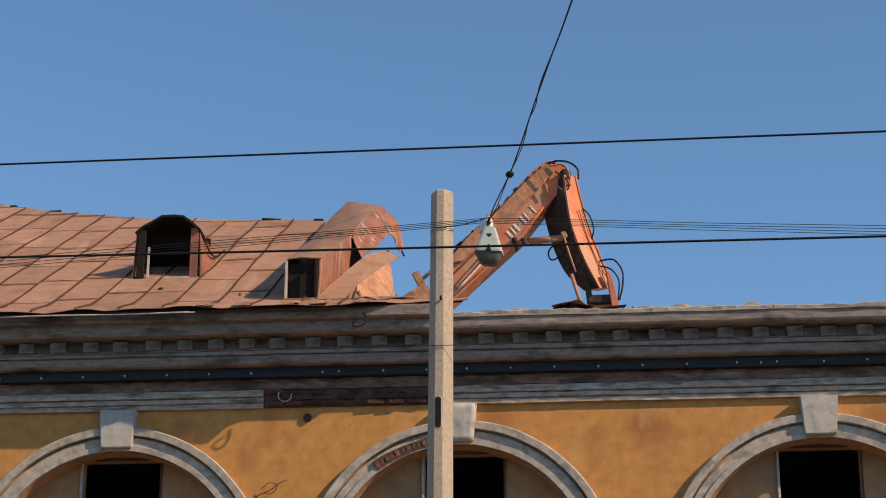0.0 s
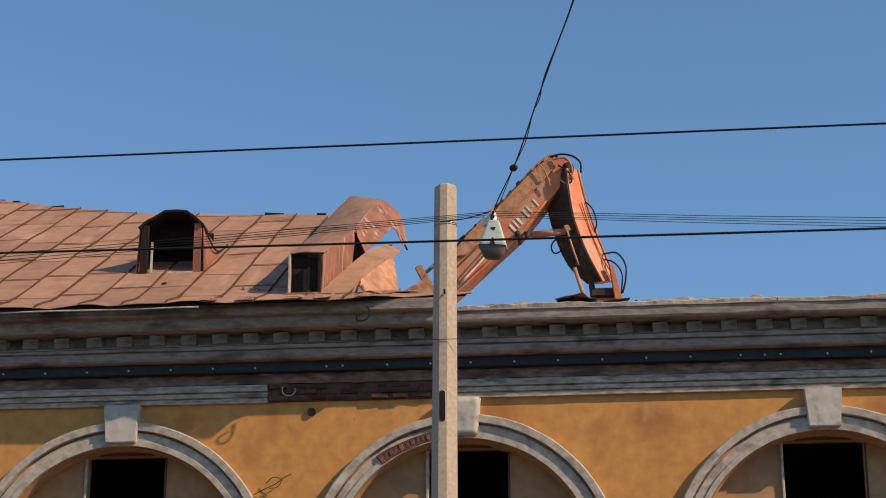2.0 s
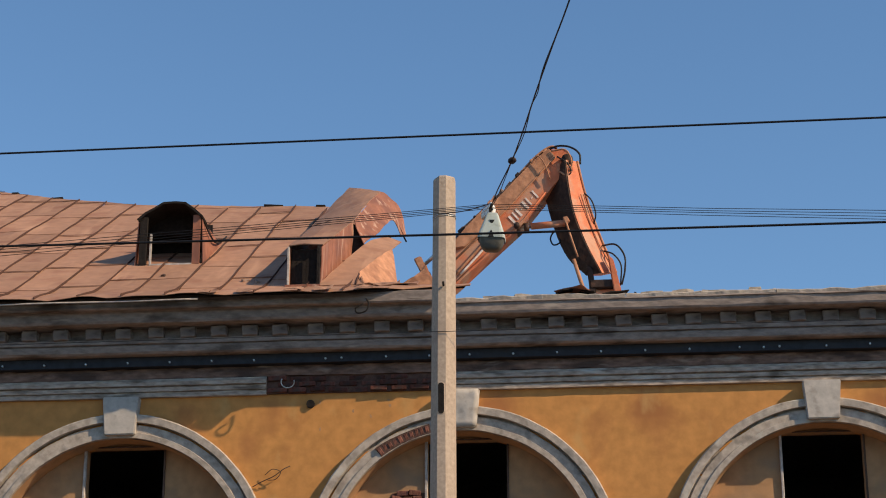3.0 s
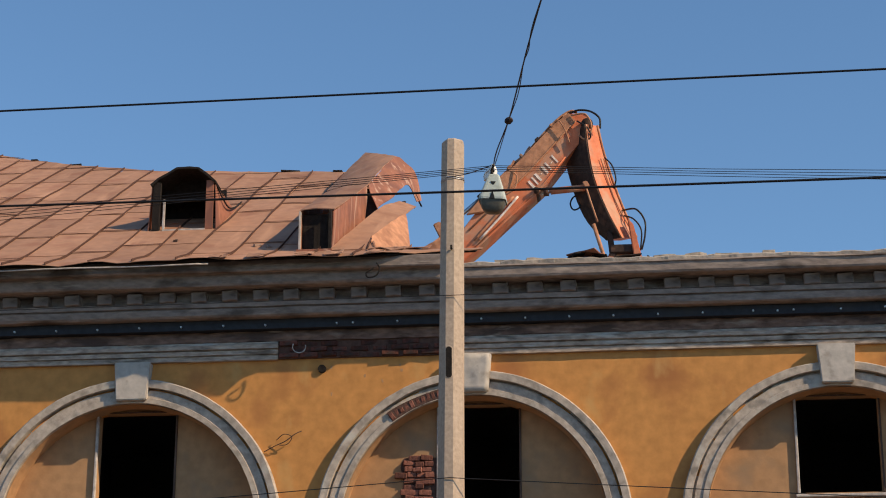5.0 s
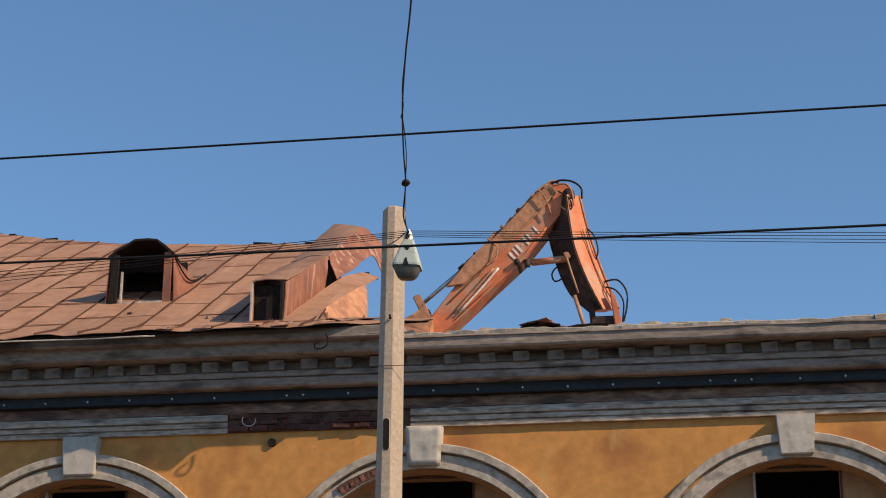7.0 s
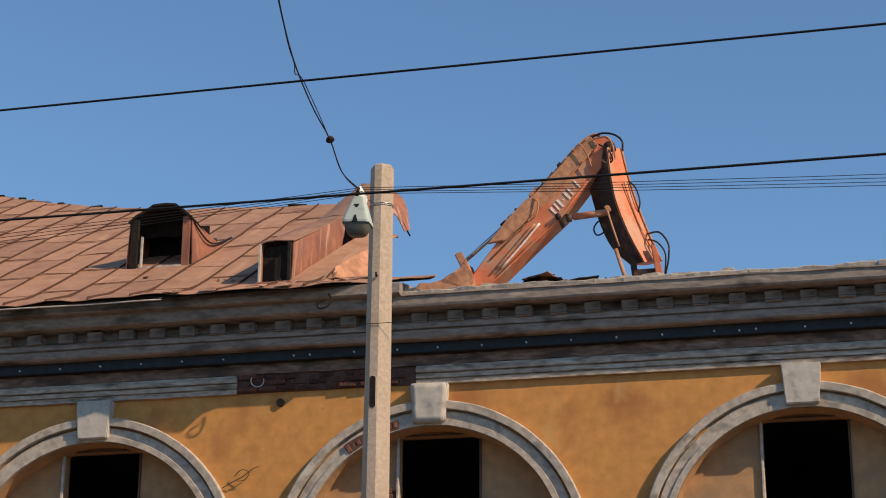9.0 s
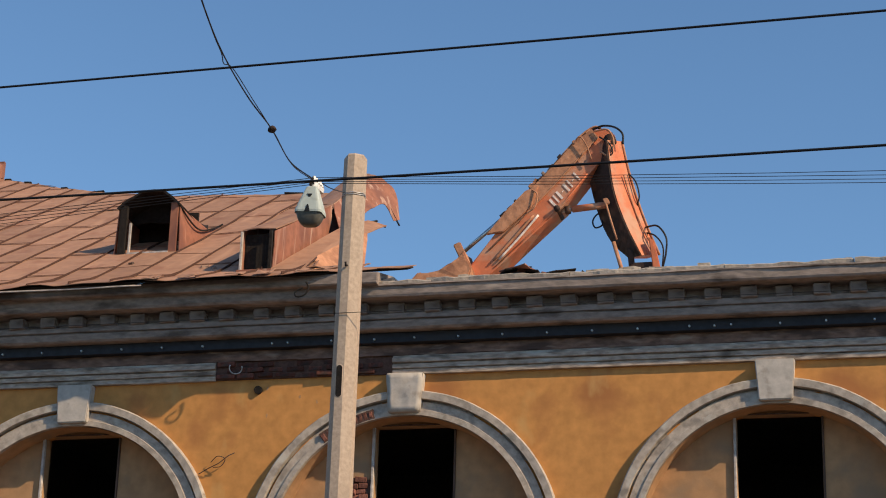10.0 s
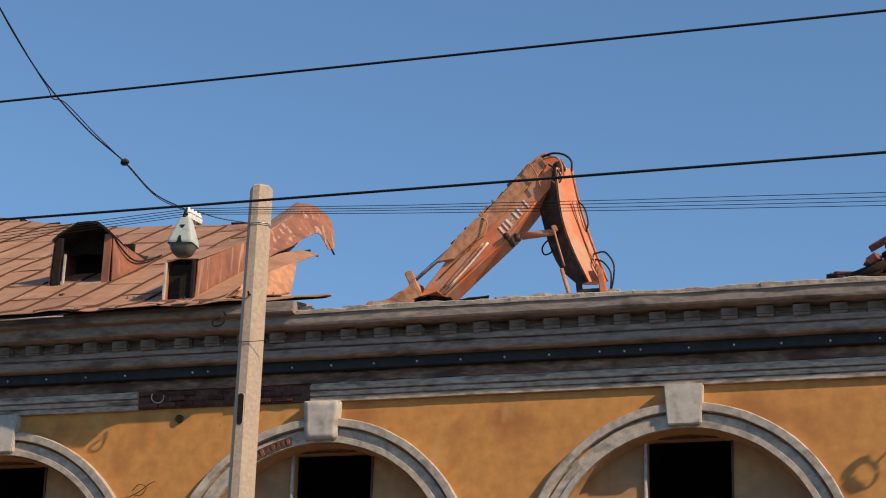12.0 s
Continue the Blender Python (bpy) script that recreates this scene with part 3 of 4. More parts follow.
while x < -1.5:
    if rng.random() < 0.40:
        yt = roof_top(x)
        z = roof_z(x, yt)
        b = turned_box((rng.uniform(0.10, 0.30), 0.06, 0.022), pose(x, yt, z + 0.010, 0, rng.uniform(-8, 8), rng.uniform(-15, 15)))
        part("ridge_scrap", b, SOOT_AND_SHADE, roof)
    x += rng.uniform(0.5, 1.1)

part("drip_edge", tube([(x, -0.83 + 0.02 * noise.noise((x * 1.1, 3, 3)), 9.215 + 0.02 * noise.noise((x * 0.8, 1, 1))) for x in [WEST + 0.1 + 0.25 * k for k in range(48)]], 0.011, 5), PALEWOOD, roof, "pale bent drip edge")

# the sheet-metal covered fire wall that runs up the slope
rows = []
for off, up in ((-0.17, 0.0), (-0.17, 0.27), (0.0, 0.31), (0.17, 0.27), (0.17, 0.0)):
    rows.append([(-10.45 + off, y, 9.64 + 0.58 * y + up) for y in (2.0, 3.5, 5.0, 6.5, 8.0, 9.35)])
part("fire_wall", sheet(rows, 0.02), STREAKED, roof, "low fire wall clad in streaked rusty sheet")
part("fire_wall_end", box(-10.62, -10.28, 9.30, 9.36, 14.7, 15.36), STREAKED, roof)


def arched_dormer(dx, dy):
    """A small dormer with a rounded charred hood and red cheeks."""
    def w(x, y, z):
        return (x + dx, y + dy, z + 0.58 * dy)
    body = new("dormer")
    body.parent = house
    body["label"] = "small arched dormer with charred hood and broken window"
    arc = [(-4.50, 11.11), (-4.40, 11.20), (-4.27, 11.27), (-4.15, 11.345), (-3.98, 11.35), (-3.85, 11.335), (-3.73, 11.245), (-3.61, 11.13)]
    rows = []
    for y, drop, pinch in ((1.36, 0.0, 1.0), (1.60, 0.0, 1.0), (2.1, -0.02, 0.95), (2.7, 0.05, 0.8), (3.15, 0.16, 0.45)):
        rows.append([w(-4.05 + (x + 4.05) * pinch, y, max(z + drop, 9.64 + 0.58 * y + 0.01) if y > 1.7 else z + drop) for x, z in arc])
    part("hood", sheet(rows, 0.03), SOOT_AND_SHADE, body, "charred curled hood")
    for x, out in ((-4.49, -1), (-3.62, 1)):
        rows = []
        for y in (1.42, 1.8, 2.2, 2.6, 3.0):
            base = 9.64 + 0.58 * y
            f = (y - 1.42) / 1.6
            topz = max(base + 0.02, 11.14 + 0.10 * f)
            xx = x - out * 0.02 * f
            rows.append([w(xx + out * 0.03 * (1 - h), y, base - 0.02 + (topz - base) * h) for h in (0, 0.25, 0.5, 0.75, 1)])
        part("cheek", sheet(rows, 0.012), STREAKED, body, "streaked red sheet cheek")
    b = box(0, 0.10, 0, 0.06, 0, 0.70)
    bmesh.ops.translate(b, verts=b.verts[:], vec=Vector(w(-4.47, 1.40, 10.46)))
    part("post", b, SOOT_AND_SHADE, body)
    b = box(0, 0.10, 0, 0.06, 0, 0.70)
    bmesh.ops.translate(b, verts=b.verts[:], vec=Vector(w(-3.74, 1.40, 10.47)))
    part("post", b, STREAKED, body)
    b = box(0, 0.026, 0, 0.03, 0, 0.45)
    bmesh.ops.translate(b, verts=b.verts[:], vec=Vector(w(-4.33, 1.42, 10.47)))
    part("sash", b, PALEWOOD, body, "pale broken window sash")
    b = box(0, 0.58, 0, 0.05, 0, 0.022)
    bmesh.ops.translate(b, verts=b.verts[:], vec=Vector(w(-4.32, 1.38, 10.455)))
    part("sill", b, PALEWOOD, body)
    # Near-black tympanum and screen stand in for the shade inside the arch.
    b = prism([(-4.48, 11.12), (-4.42, 11.03), (-4.2, 11.06), (-3.95, 11.03), (-3.70, 11.05), (-3.63, 11.12), (-3.73, 11.23), (-3.85, 11.32), (-3.98, 11.335), (-4.15, 11.33), (-4.27, 11.26), (-4.40, 11.19)], 1.80, 1.84)
    bmesh.ops.translate(b, verts=b.verts[:], vec=Vector(w(0, 0, 0)))
    part("tympanum", b, SOOT_AND_SHADE, body)
    b = box(-4.48, -3.63, 2.15, 2.19, 10.55, 11.30)
    bmesh.ops.translate(b, verts=b.verts[:], vec=Vector(w(0, 0, 0)))
    part("inner_screen", b, SOOT_AND_SHADE, body)
    b = tube(curve([w(-3.62, 1.36, 11.15), w(-3.58, 1.7, 11.02), w(-3.57, 2.1, 11.02), w(-3.58, 2.6, 11.22), w(-3.62, 3.1, 11.47)], 5), 0.012)
    part("edge_roll", b, SOOT_AND_SHADE, body)


arched_dormer(0, 0)
arched_dormer(-4.95, 1.65)

# the box dormer at the eave, with the torn roof strip that rises behind it
box_dormer = new("box_dormer")
box_dormer.parent = house
box_dormer["label"] = "square dormer with streaked red cheek beside the torn roof"
part("lid", sheet([[(-2.17, -0.08, 10.145), (-2.20, 0.9, 10.60), (-2.27, 1.95, 11.09), (-2.36, 3.0, 11.54)], [(-1.97, -0.09, 10.16), (-1.96, 0.7, 10.56), (-1.97, 1.6, 11.01), (-1.98, 2.45, 11.42)],
                   [(-1.735, -0.08, 10.145), (-1.70, 0.5, 10.45), (-1.65, 1.2, 10.83), (-1.605, 1.9, 11.21)]], 0.012), RUST, box_dormer)
rows = []
for y, x, z in ((-0.05, -1.765, 10.13), (0.35, -1.735, 10.35), (0.8, -1.70, 10.60), (1.2, -1.67, 10.82), (1.55, -1.64, 11.01), (1.85, -1.615, 11.18)):
    base = 9.60 + 0.56 * y
    rows.append([(x + 0.012 * math.sin(14 * y + 3 * h), y, base + (z - base) * h) for h in (0, 0.33, 0.66, 1)])
part("cheek", sheet(rows, 0.012), STREAKED, box_dormer, "streaked red sheet cheek")
rows = []
for y, x, z in ((-0.05, -2.165, 10.14), (0.9, -2.195, 10.58), (1.95, -2.265, 11.07), (3.0, -2.35, 11.52)):
    rows.append([(x, y, 9.62 + 0.58 * y), (x, y, z)])
part("cheek", sheet(rows, 0.012), STREAKED, box_dormer)
part("post", box(-2.180, -2.158, -0.11, -0.06, 9.56, 10.12), PALEWOOD, box_dormer)
part("post", box(-1.80, -1.765, -0.13, -0.08, 9.54, 10.12), SOOT_AND_SHADE, box_dormer)
part("sill", box(-2.2, -1.75, -0.15, -0.07, 9.565, 9.60), STREAKED, box_dormer)
# Board coloured near-black so that the opening looks deep and dark.
part("shutter", box(-2.149, -1.801, 0.02, 0.04, 9.61, 10.12), SOOT_AND_SHADE, box_dormer, "board in the opening, painted black for the shade inside")

# torn strip: rises behind the box dormer, bends over a crest and hangs down on its open side
def lofted(lines, count, wave, thick=0.010):
    """A bent sheet between lines of places that run the same way."""
    rows = []
    for ends in zip(*[curve(line, 4) for line in lines]):
        row = curve(ends, count) if len(ends) > 2 else [ends[0].lerp(ends[1], q / count) for q in range(count + 1)]
        rows.append([p + noise.noise_vector(p * 4) * wave for p in row])
    return sheet(rows, thick)


part("torn_strip", lofted([[(-2.36, 2.98, 11.545), (-2.21, 3.5, 11.98), (-2.10, 3.9, 12.33), (-1.99, 4.2, 12.60)],
                           [(-1.98, 2.43, 11.415), (-1.88, 2.9, 11.76), (-1.79, 3.3, 12.08), (-1.68, 3.7, 12.37)],
                           [(-1.60, 1.9, 11.21), (-1.56, 2.3, 11.50), (-1.50, 2.7, 11.78), (-1.39, 3.2, 12.12)]], 4, 0.012), RUST, roof, "peeled rusty roof strip curling up")
part("torn_flap", lofted([[(-1.60, 1.905, 11.205), (-1.50, 2.7, 11.775), (-1.39, 3.2, 12.115), (-1.26, 3.3, 12.05), (-1.12, 3.3, 11.87), (-1.03, 3.2, 11.44)],
                          [(-1.53, 1.78, 10.98), (-1.42, 2.4, 11.42), (-1.32, 2.85, 11.72), (-1.22, 3.1, 11.80), (-1.13, 3.15, 11.70), (-1.055, 3.15, 11.41)],
                          [(-1.44, 1.65, 10.77), (-1.31, 2.1, 11.07), (-1.25, 2.5, 11.35), (-1.19, 2.9, 11.57), (-1.145, 3.0, 11.53), (-1.08, 3.1, 11.38)]], 5, 0.016), STREAKED, roof, "streaked torn sheet hanging from the peeled strip")
part("loose_sheet", lofted([[(-1.79, -0.15, 9.575), (-1.71, 0.3, 9.87), (-1.56, 1.0, 10.34), (-1.41, 1.65, 10.77), (-1.23, 2.3, 11.10)],
                            [(-1.31, -0.10, 9.595), (-1.33, 0.4, 9.91), (-1.19, 1.1, 10.34), (-1.07, 1.7, 10.68), (-1.01, 2.5, 11.09)]], 4, 0.012, 0.012), RUST, roof, "loose rusty sheet sticking out past the torn edge")
part("gable_board", lofted([[(-1.325, 0.42, 9.94), (-1.19, 1.12, 10.37), (-1.06, 1.71, 10.70)],
                            [(-1.31, 0.0, 9.54), (-1.08, 0.45, 9.60), (-0.88, 0.95, 9.78)]], 6, 0.012, 0.02), DUSTY, roof, "dusty broken gable board under the loose sheet")
part("seam", tube([(-1.305, -0.11, 9.60), (-1.325, 0.15, 9.76), (-1.33, 0.41, 9.92)], 0.012, 5), SEAM, roof)
# Solid black sheet puts the shade of the open gap into colour.
part("slit", sheet([[(-1.63, 1.95, 11.17), (-1.66, 1.70, 10.60)], [(-1.55, 1.97, 11.15), (-1.42, 1.75, 10.72)]], 0.01), SOOT_AND_SHADE, roof, "black sheet painted for the shade between the torn sheets")
for a, b_ in (((-1.30, 2.5, 11.15), (-1.04, 2.55, 11.09)), ((-1.14, 3.05, 11.58), (-1.02, 3.2, 11.34)), ((-1.32, 2.2, 11.02), (-1.18, 2.6, 11.20)), ((-0.95, 0.8, 9.55), (-1.05, 1.5, 10.45))):
    part("broken_batten", tube([a, b_], 0.016, 4), SOOT_AND_SHADE, roof)
part("crumpled_sheet", rough(sheet([[(-1.26 + 0.15 * i, -0.36 + 0.12 * j, 9.50 + 0.045 * j + 0.02 * math.sin(2.3 * i + j)) for j in range(4)] for i in range(6)], 0.010), 0.02, 5), RUST, roof, "crumpled sheet on the eave")
part("curled_scrap", sheet([[(-0.98 + 0.05 * i, 0.1 + 0.02 * j, 9.52 + 0.05 * j + 0.016 * i * i * 0.4) for j in range(3)] for i in range(5)], 0.008), RUST, roof)

# scraps lying along the eave
for k in range(5):
    x = -3.05 + k * 0.46 + rng.uniform(-0.1, 0.1)
    grid = [[(x + 0.22 * i / 3, -0.70 - 0.09 * j + 0.02 * noise.noise((x, i, j)), 9.37 - 0.045 * j + 0.035 * noise.noise((x * 2, i * 0.9, j * 0.9)) + 0.01) for j in range(3)] for i in range(4)]
    part("bent_eave_strip", sheet(grid, 0.006), RUST, roof)

# ---- concrete pole ----
pole = thing("utility_pole", (0.03, -2.73, 0.16), "weathered concrete utility pole with chamfered corners and slots", "pole")


def pole_ring(z):
    """Half width, half depth and middle of the shaft at a height."""
    f = (z - 6.4) / 3.6
    return 0.139 - 0.017 * f, 0.125 - 0.015 * f, 0.008 + 0.018 * f


def pole_shape(z, inset=0.0):
    a, b, c = pole_ring(z)
    a, b = a - inset, b - inset
    return [(c + x, -2.73 + y) for x, y in ((-a, 0.05 * b), (-0.38 * a, -b), (0.26 * a, -b), (a, -0.35 * b), (a, 0.6 * b), (0.6 * a, b), (-0.6 * a, b), (-a, 0.6 * b))]


bm = bmesh.new()
rings = []
for z in (0.16, 2, 4, 6.4, 7.2, 7.56, 8.2, 9.0, 9.6, 9.91, 9.93):
    rings.append([bm.verts.new((x + 0.003 * noise.noise((z * 3, x * 9, 1)), y, z)) for x, y in pole_shape(z, 0.014 if z == 9.93 else 0.0)])
for p, q in zip(rings, rings[1:]):
    for i in range(8):
        bm.faces.new((p[i - 1], p[i], q[i], q[i - 1]))
bm.faces.new(rings[0])
bm.faces.new(rings[-1][::-1])
put("shaft", bm, CONCRETE, pole)
for z in (7.335, 5.35, 3.35):
    a, b, c = pole_ring(z)
    bm = bmesh.new()
    at = Vector((c - 0.10 * a, -2.73 - b - 0.005, z))
    turn = Matrix.Identity(3)
    outer, inner = [], []
    for k in range(24):
        t = math.tau * k / 24
        up = 0.140 if math.sin(t) > 0 else -0.140
        outer.append(bm.verts.new(at + turn @ Vector((0.044 * math.cos(t), 0.004, 0.044 * math.sin(t) + up))))
        inner.append(bm.verts.new(at + turn @ Vector((0.033 * math.cos(t), -0.001, 0.034 * math.sin(t) + up))))
    for i in range(24):
        bm.faces.new((outer[i], outer[i - 1], inner[i - 1], inner[i]))
    put("slot_rim", bm, CONCRETE, pole)
    # The shaft has no hole: a flat black face gives the slot's shade.
    bm = bmesh.new()
    bm.faces.new([bm.verts.new(v) for v in [at + turn @ Vector((0.033 * math.cos(math.tau * k / 24), 0.002, 0.034 * math.sin(math.tau * k / 24) + (0.140 if math.sin(math.tau * k / 24) > 0 else -0.140))) for k in range(24)]])
    put("slot", bm, SOOT_AND_SHADE, pole, "flat black face painted for the shade in an oblong slot")
bm = bmesh.new()
for dz in (0, 0.02):
    tube([(x * 1.03, y - 0.007, 9.44 + dz + 0.004 * k) for k, (x, y) in enumerate(pole_shape(9.45)[:5])], 0.004, 6, bm)
put("wire_tie", bm, ZINC, pole, "twisted steel wire tied round the pole")
put("hook", tube([(0.03, -2.73 - 0.125, 8.62), (0.03, -2.90, 8.60), (0.03, -2.92, 8.64)], 0.012), SOOT_AND_SHADE, pole)

# ---- street lamp hung on a span cable ----
lamp = thing("hanging_street_lamp", (0.80, -6.62, 7.60), "grey-green enamelled street lamp hanging from a cable", "lamp")


def lamp_hood():
    bm = bmesh.new()
    rings = []
    for z, w, d in ((7.735, 0.148, 0.11), (7.755, 0.150, 0.112), (7.80, 0.135, 0.10), (7.90, 0.098, 0.078), (7.965, 0.074, 0.062), (8.0, 0.060, 0.05), (8.01, 0.05, 0.04)):
        ring = []
        for k in range(24):
            t = math.tau * k / 24
            c, s = math.cos(t), math.sin(t)
            p = 0.32
            ring.append(bm.verts.new((0.80 + w * math.copysign(abs(c) ** p, c), -6.62 + d * math.copysign(abs(s) ** p, s), z)))
        rings.append(ring)
    for a, b in zip(rings, rings[1:]):
        for k in range(24):
            bm.faces.new((a[k - 1], a[k], b[k], b[k - 1]))
    bm.faces.new(rings[-1])
    return bm


TILT = Matrix.Translation((0.80, -6.62, 8.05)) @ Matrix.Diagonal((0.84, 0.9, 0.93, 1)) @ Matrix.Rotation(radians(3), 4, "Y") @ Matrix.Translation((-0.80, 6.62, -8.05))
bm = lamp_hood()
bm.transform(TILT)
put("hood", bm, LAMPGREY, lamp)
bm = bmesh.new()
rings = []
for z, w, d in ((7.738, 0.140, 0.103), (7.725, 0.136, 0.10), (7.685, 0.122, 0.09), (7.645, 0.098, 0.074), (7.625, 0.07, 0.055), (7.618, 0.03, 0.03)):
    ring = []
    for k in range(24):
        c, q = math.cos(math.tau * k / 24), math.sin(math.tau * k / 24)
        ring.append(bm.verts.new((0.80 + w * math.copysign(abs(c) ** 0.5, c), -6.62 + d * math.copysign(abs(q) ** 0.5, q), z)))
    rings.append(ring)
for a, b in zip(rings, rings[1:]):
    for k in range(24):
        bm.faces.new((a[k - 1], a[k], b[k], b[k - 1]))
bm.faces.new(rings[-1])
for f in bm.faces:
    f.smooth = True
bm.transform(TILT)
put("bowl", bm, BOWL, lamp, "dusty glass bowl")
for z, w, h in ((7.90, 0.028, 0.035), (7.775, 0.03, 0.04)):
    d = 0.075 if z > 7.85 else 0.106
    bm = prism([(0.80 - w, z + h * 0.6), (0.80 + w, z + h * 0.6), (0.80 + w * 0.3, z - h * 0.5), (0.80 - w * 0.3, z - h * 0.5)] if z > 7.85 else
               [(0.80 - w, z - h), (0.80 + w, z - h), (0.80 + w * 0.2, z + h * 0.7), (0.80 - w * 0.2, z + h * 0.7)], -6.62 - d - 0.006, -6.62 - d + 0.02)
    bm.transform(TILT)
    put("notch", bm, RUBBER, lamp)
put("hanger", tube(curve([(0.79, -6.62, 8.0), (0.775, -6.62, 8.05), (0.79, -6.61, 8.11)], 4), 0.012), SOOT_AND_SHADE, lamp)
put("bracket", tube([(0.795, -6.62, 8.06), (0.69, -6.05, 8.18)], 0.010), SOOT_AND_SHADE, lamp)
for k in range(4):
    x, y, z = 0.782 - 0.028 * k, -6.55 + 0.15 * k, 8.095 + 0.042 * k
    bm = bmesh.new()
    for (r1, r2, d, dz) in ((0.036, 0.042, 0.04, -0.036), (0.026, 0.026, 0.02, -0.008), (0.038, 0.022, 0.036, 0.018), (0.018, 0.014, 0.018, 0.044)):
        bmesh.ops.create_cone(bm, cap_ends=True, segments=14, radius1=r1, radius2=r2, depth=d, matrix=Matrix.Translation((x, y, z + dz)))
    put("insulator", bm, PORCELAIN, lamp, "white porcelain insulator")

# ---- cables ----
def hung(name, points, radius, label, group="", count=10):
    ob = part(name, tube(curve(points, count), radius, 6), CABLE)
    return tagged(ob, label, "cable", group)


def street_wire(y0, y1, z0, z1, radius, label, dip=0.0):
    pts = []
    for x in range(-45, 46, 5):
        pts.append((x, y0 + y1 * x, z0 + z1 * x + dip * (x - 3) ** 2))
    return hung("overhead_cable", pts, radius, label, "street cables")


street_wire(-13.524, -0.122, 5.864, -0.0456, 0.0058, "thick black cable strung along the street")
street_wire(-12.375, -0.0959, 5.712, -0.0373, 0.0072, "thick black cable strung along the street", 0.0004)
hung("span_cable", [(-0.02, -2.87, 9.45), (0.39, -4.8, 8.74), (0.79, -6.61, 8.12)], 0.005, "thin steel cable from the pole to the lamp")
hung("span_cable", [(0.79, -6.61, 8.10), (0.90, -7.6, 7.86), (1.075, -8.62, 7.71), (1.21, -9.6, 7.55), (1.357, -10.6, 7.446), (1.50, -11.4, 7.42), (1.64, -12.1, 7.43), (1.92, -13.6, 7.5), (2.8, -20.5, 8.2)], 0.0058, "black twisted cable holding the street lamp")
hung("lamp_wire", [(0.795, -6.63, 8.08), (0.915, -7.6, 7.835), (1.075, -8.62, 7.705), (1.215, -9.5, 7.57), (1.30, -10.2, 7.50), (1.325, -10.45, 7.42), (1.365, -10.62, 7.42), (1.42, -11.0, 7.435), (1.642, -12.1, 7.425), (1.922, -13.6, 7.496)], 0.0038, "thin lamp wire looped round the span cable")
bm = bmesh.new()
bmesh.ops.create_icosphere(bm, subdivisions=2, radius=0.034, matrix=Matrix.Translation((1.078, -8.627, 7.71)) @ Matrix.Diagonal((1.1, 1.2, 0.9, 1)))
rough(bm, 0.008, 30)
tagged(part("strain_insulator", bm, BLACK), "small dark strain insulator on the lamp cable", "insulator")
def draped(name, points, radius, label, group=""):
    return tagged(part(name, tube(points, radius, 6), CABLE), label, "cable", group)


for k in range(4):
    x, y, z = 0.782 - 0.028 * k, -6.55 + 0.15 * k, 8.135 + 0.042 * k
    west, east = 0.062 + 0.004 * k, 0.049 + 0.0035 * k
    pts = [(x - d, y - 0.004 * d, z - west * d + 0.0007 * d * d) for d in range(34, 0, -1)] + [(x, y, z)]
    pts += [(x + d, y + 0.019 * d, z - east * d + 0.0014 * d * d + 0.006 * noise.noise((d * 0.7, k, 0))) for d in range(1, 40)]
    draped("line_wire", pts, 0.0030, "thin line wire running through the lamp's insulators", "line wires")
draped("line_wire", [(x, -2.862, 8.083 + 0.002 * x - 0.0003 * x * x) for x in range(-36, 37, 2)], 0.004, "thin dark wire passing in front of the pole", "line wires")
draped("line_wire", [(x, -2.87, 6.07 - 0.069 * abs(x) + 0.0006 * x * x) for x in range(-30, 31)], 0.005, "thin dark wire tied to the pole", "line wires")

# ---- excavator behind the wall ----
heap = bmesh.new()
bmesh.ops.create_grid(heap, x_segments=40, y_segments=34, size=1)
for v in heap.verts:
    x, y = 5.6 + 6.0 * v.co.x, 12.2 + 5.0 * v.co.y
    r = max(abs(v.co.x), abs(v.co.y)) * 0.5 + 0.5 * math.hypot(v.co.x, v.co.y)
    f = max(0.0, min(1.0, (1.0 - r) / 0.45))
    v.co = (x, y, 4.6 * f + (0.25 * noise.noise((x * 1.3, y * 1.3, 0)) * (1 if f < 1 else 0.15) if f > 0 else -0.05))
tagged(part("rubble_heap", heap, RUBBLE), "heap of broken brick and plaster behind the wall", "rubble", kind="stuff")
digger = thing("excavator", (5.6, 10.0, 4.6), "dusty orange tracked excavator tearing down the roof", "excavator")
FRONT, REAR = 8.2, 8.66


def shaped(outline, y0, y1, bevel=0.03):
    bm = prism(outline, y0, y1)
    bmesh.ops.bevel(bm, geom=bm.edges[:], offset=bevel, segments=2, affect="EDGES")
    return bm


stick = put("stick", shaped([(-1.22, 12.35), (-0.98, 12.10), (-0.66, 12.40), (-0.08, 12.95), (0.44, 13.43), (0.83, 13.93), (1.10, 14.25), (1.32, 14.52), (1.28, 14.70), (1.10, 14.79), (0.92, 14.78), (0.65, 14.56), (0.12, 13.98), (-0.38, 13.46)], FRONT, REAR), ORANGE, digger)
NEAR = [(1.20, 8.03, 14.50), (1.25, 8.05, 14.01), (1.33, 8.05, 13.53), (1.52, 8.05, 12.97), (1.76, 8.05, 12.45)]
UNDER = [(1.00, 8.50, 14.52), (0.82, 8.50, 14.16), (0.97, 8.50, 13.41), (1.19, 8.50, 12.88), (1.50, 8.50, 12.56)]
OUTER = [(1.38, 8.42, 14.62), (1.48, 8.45, 14.12), (1.64, 8.45, 13.54), (1.80, 8.45, 13.06), (1.99, 8.45, 12.58)]
bm = bmesh.new()
rings = []
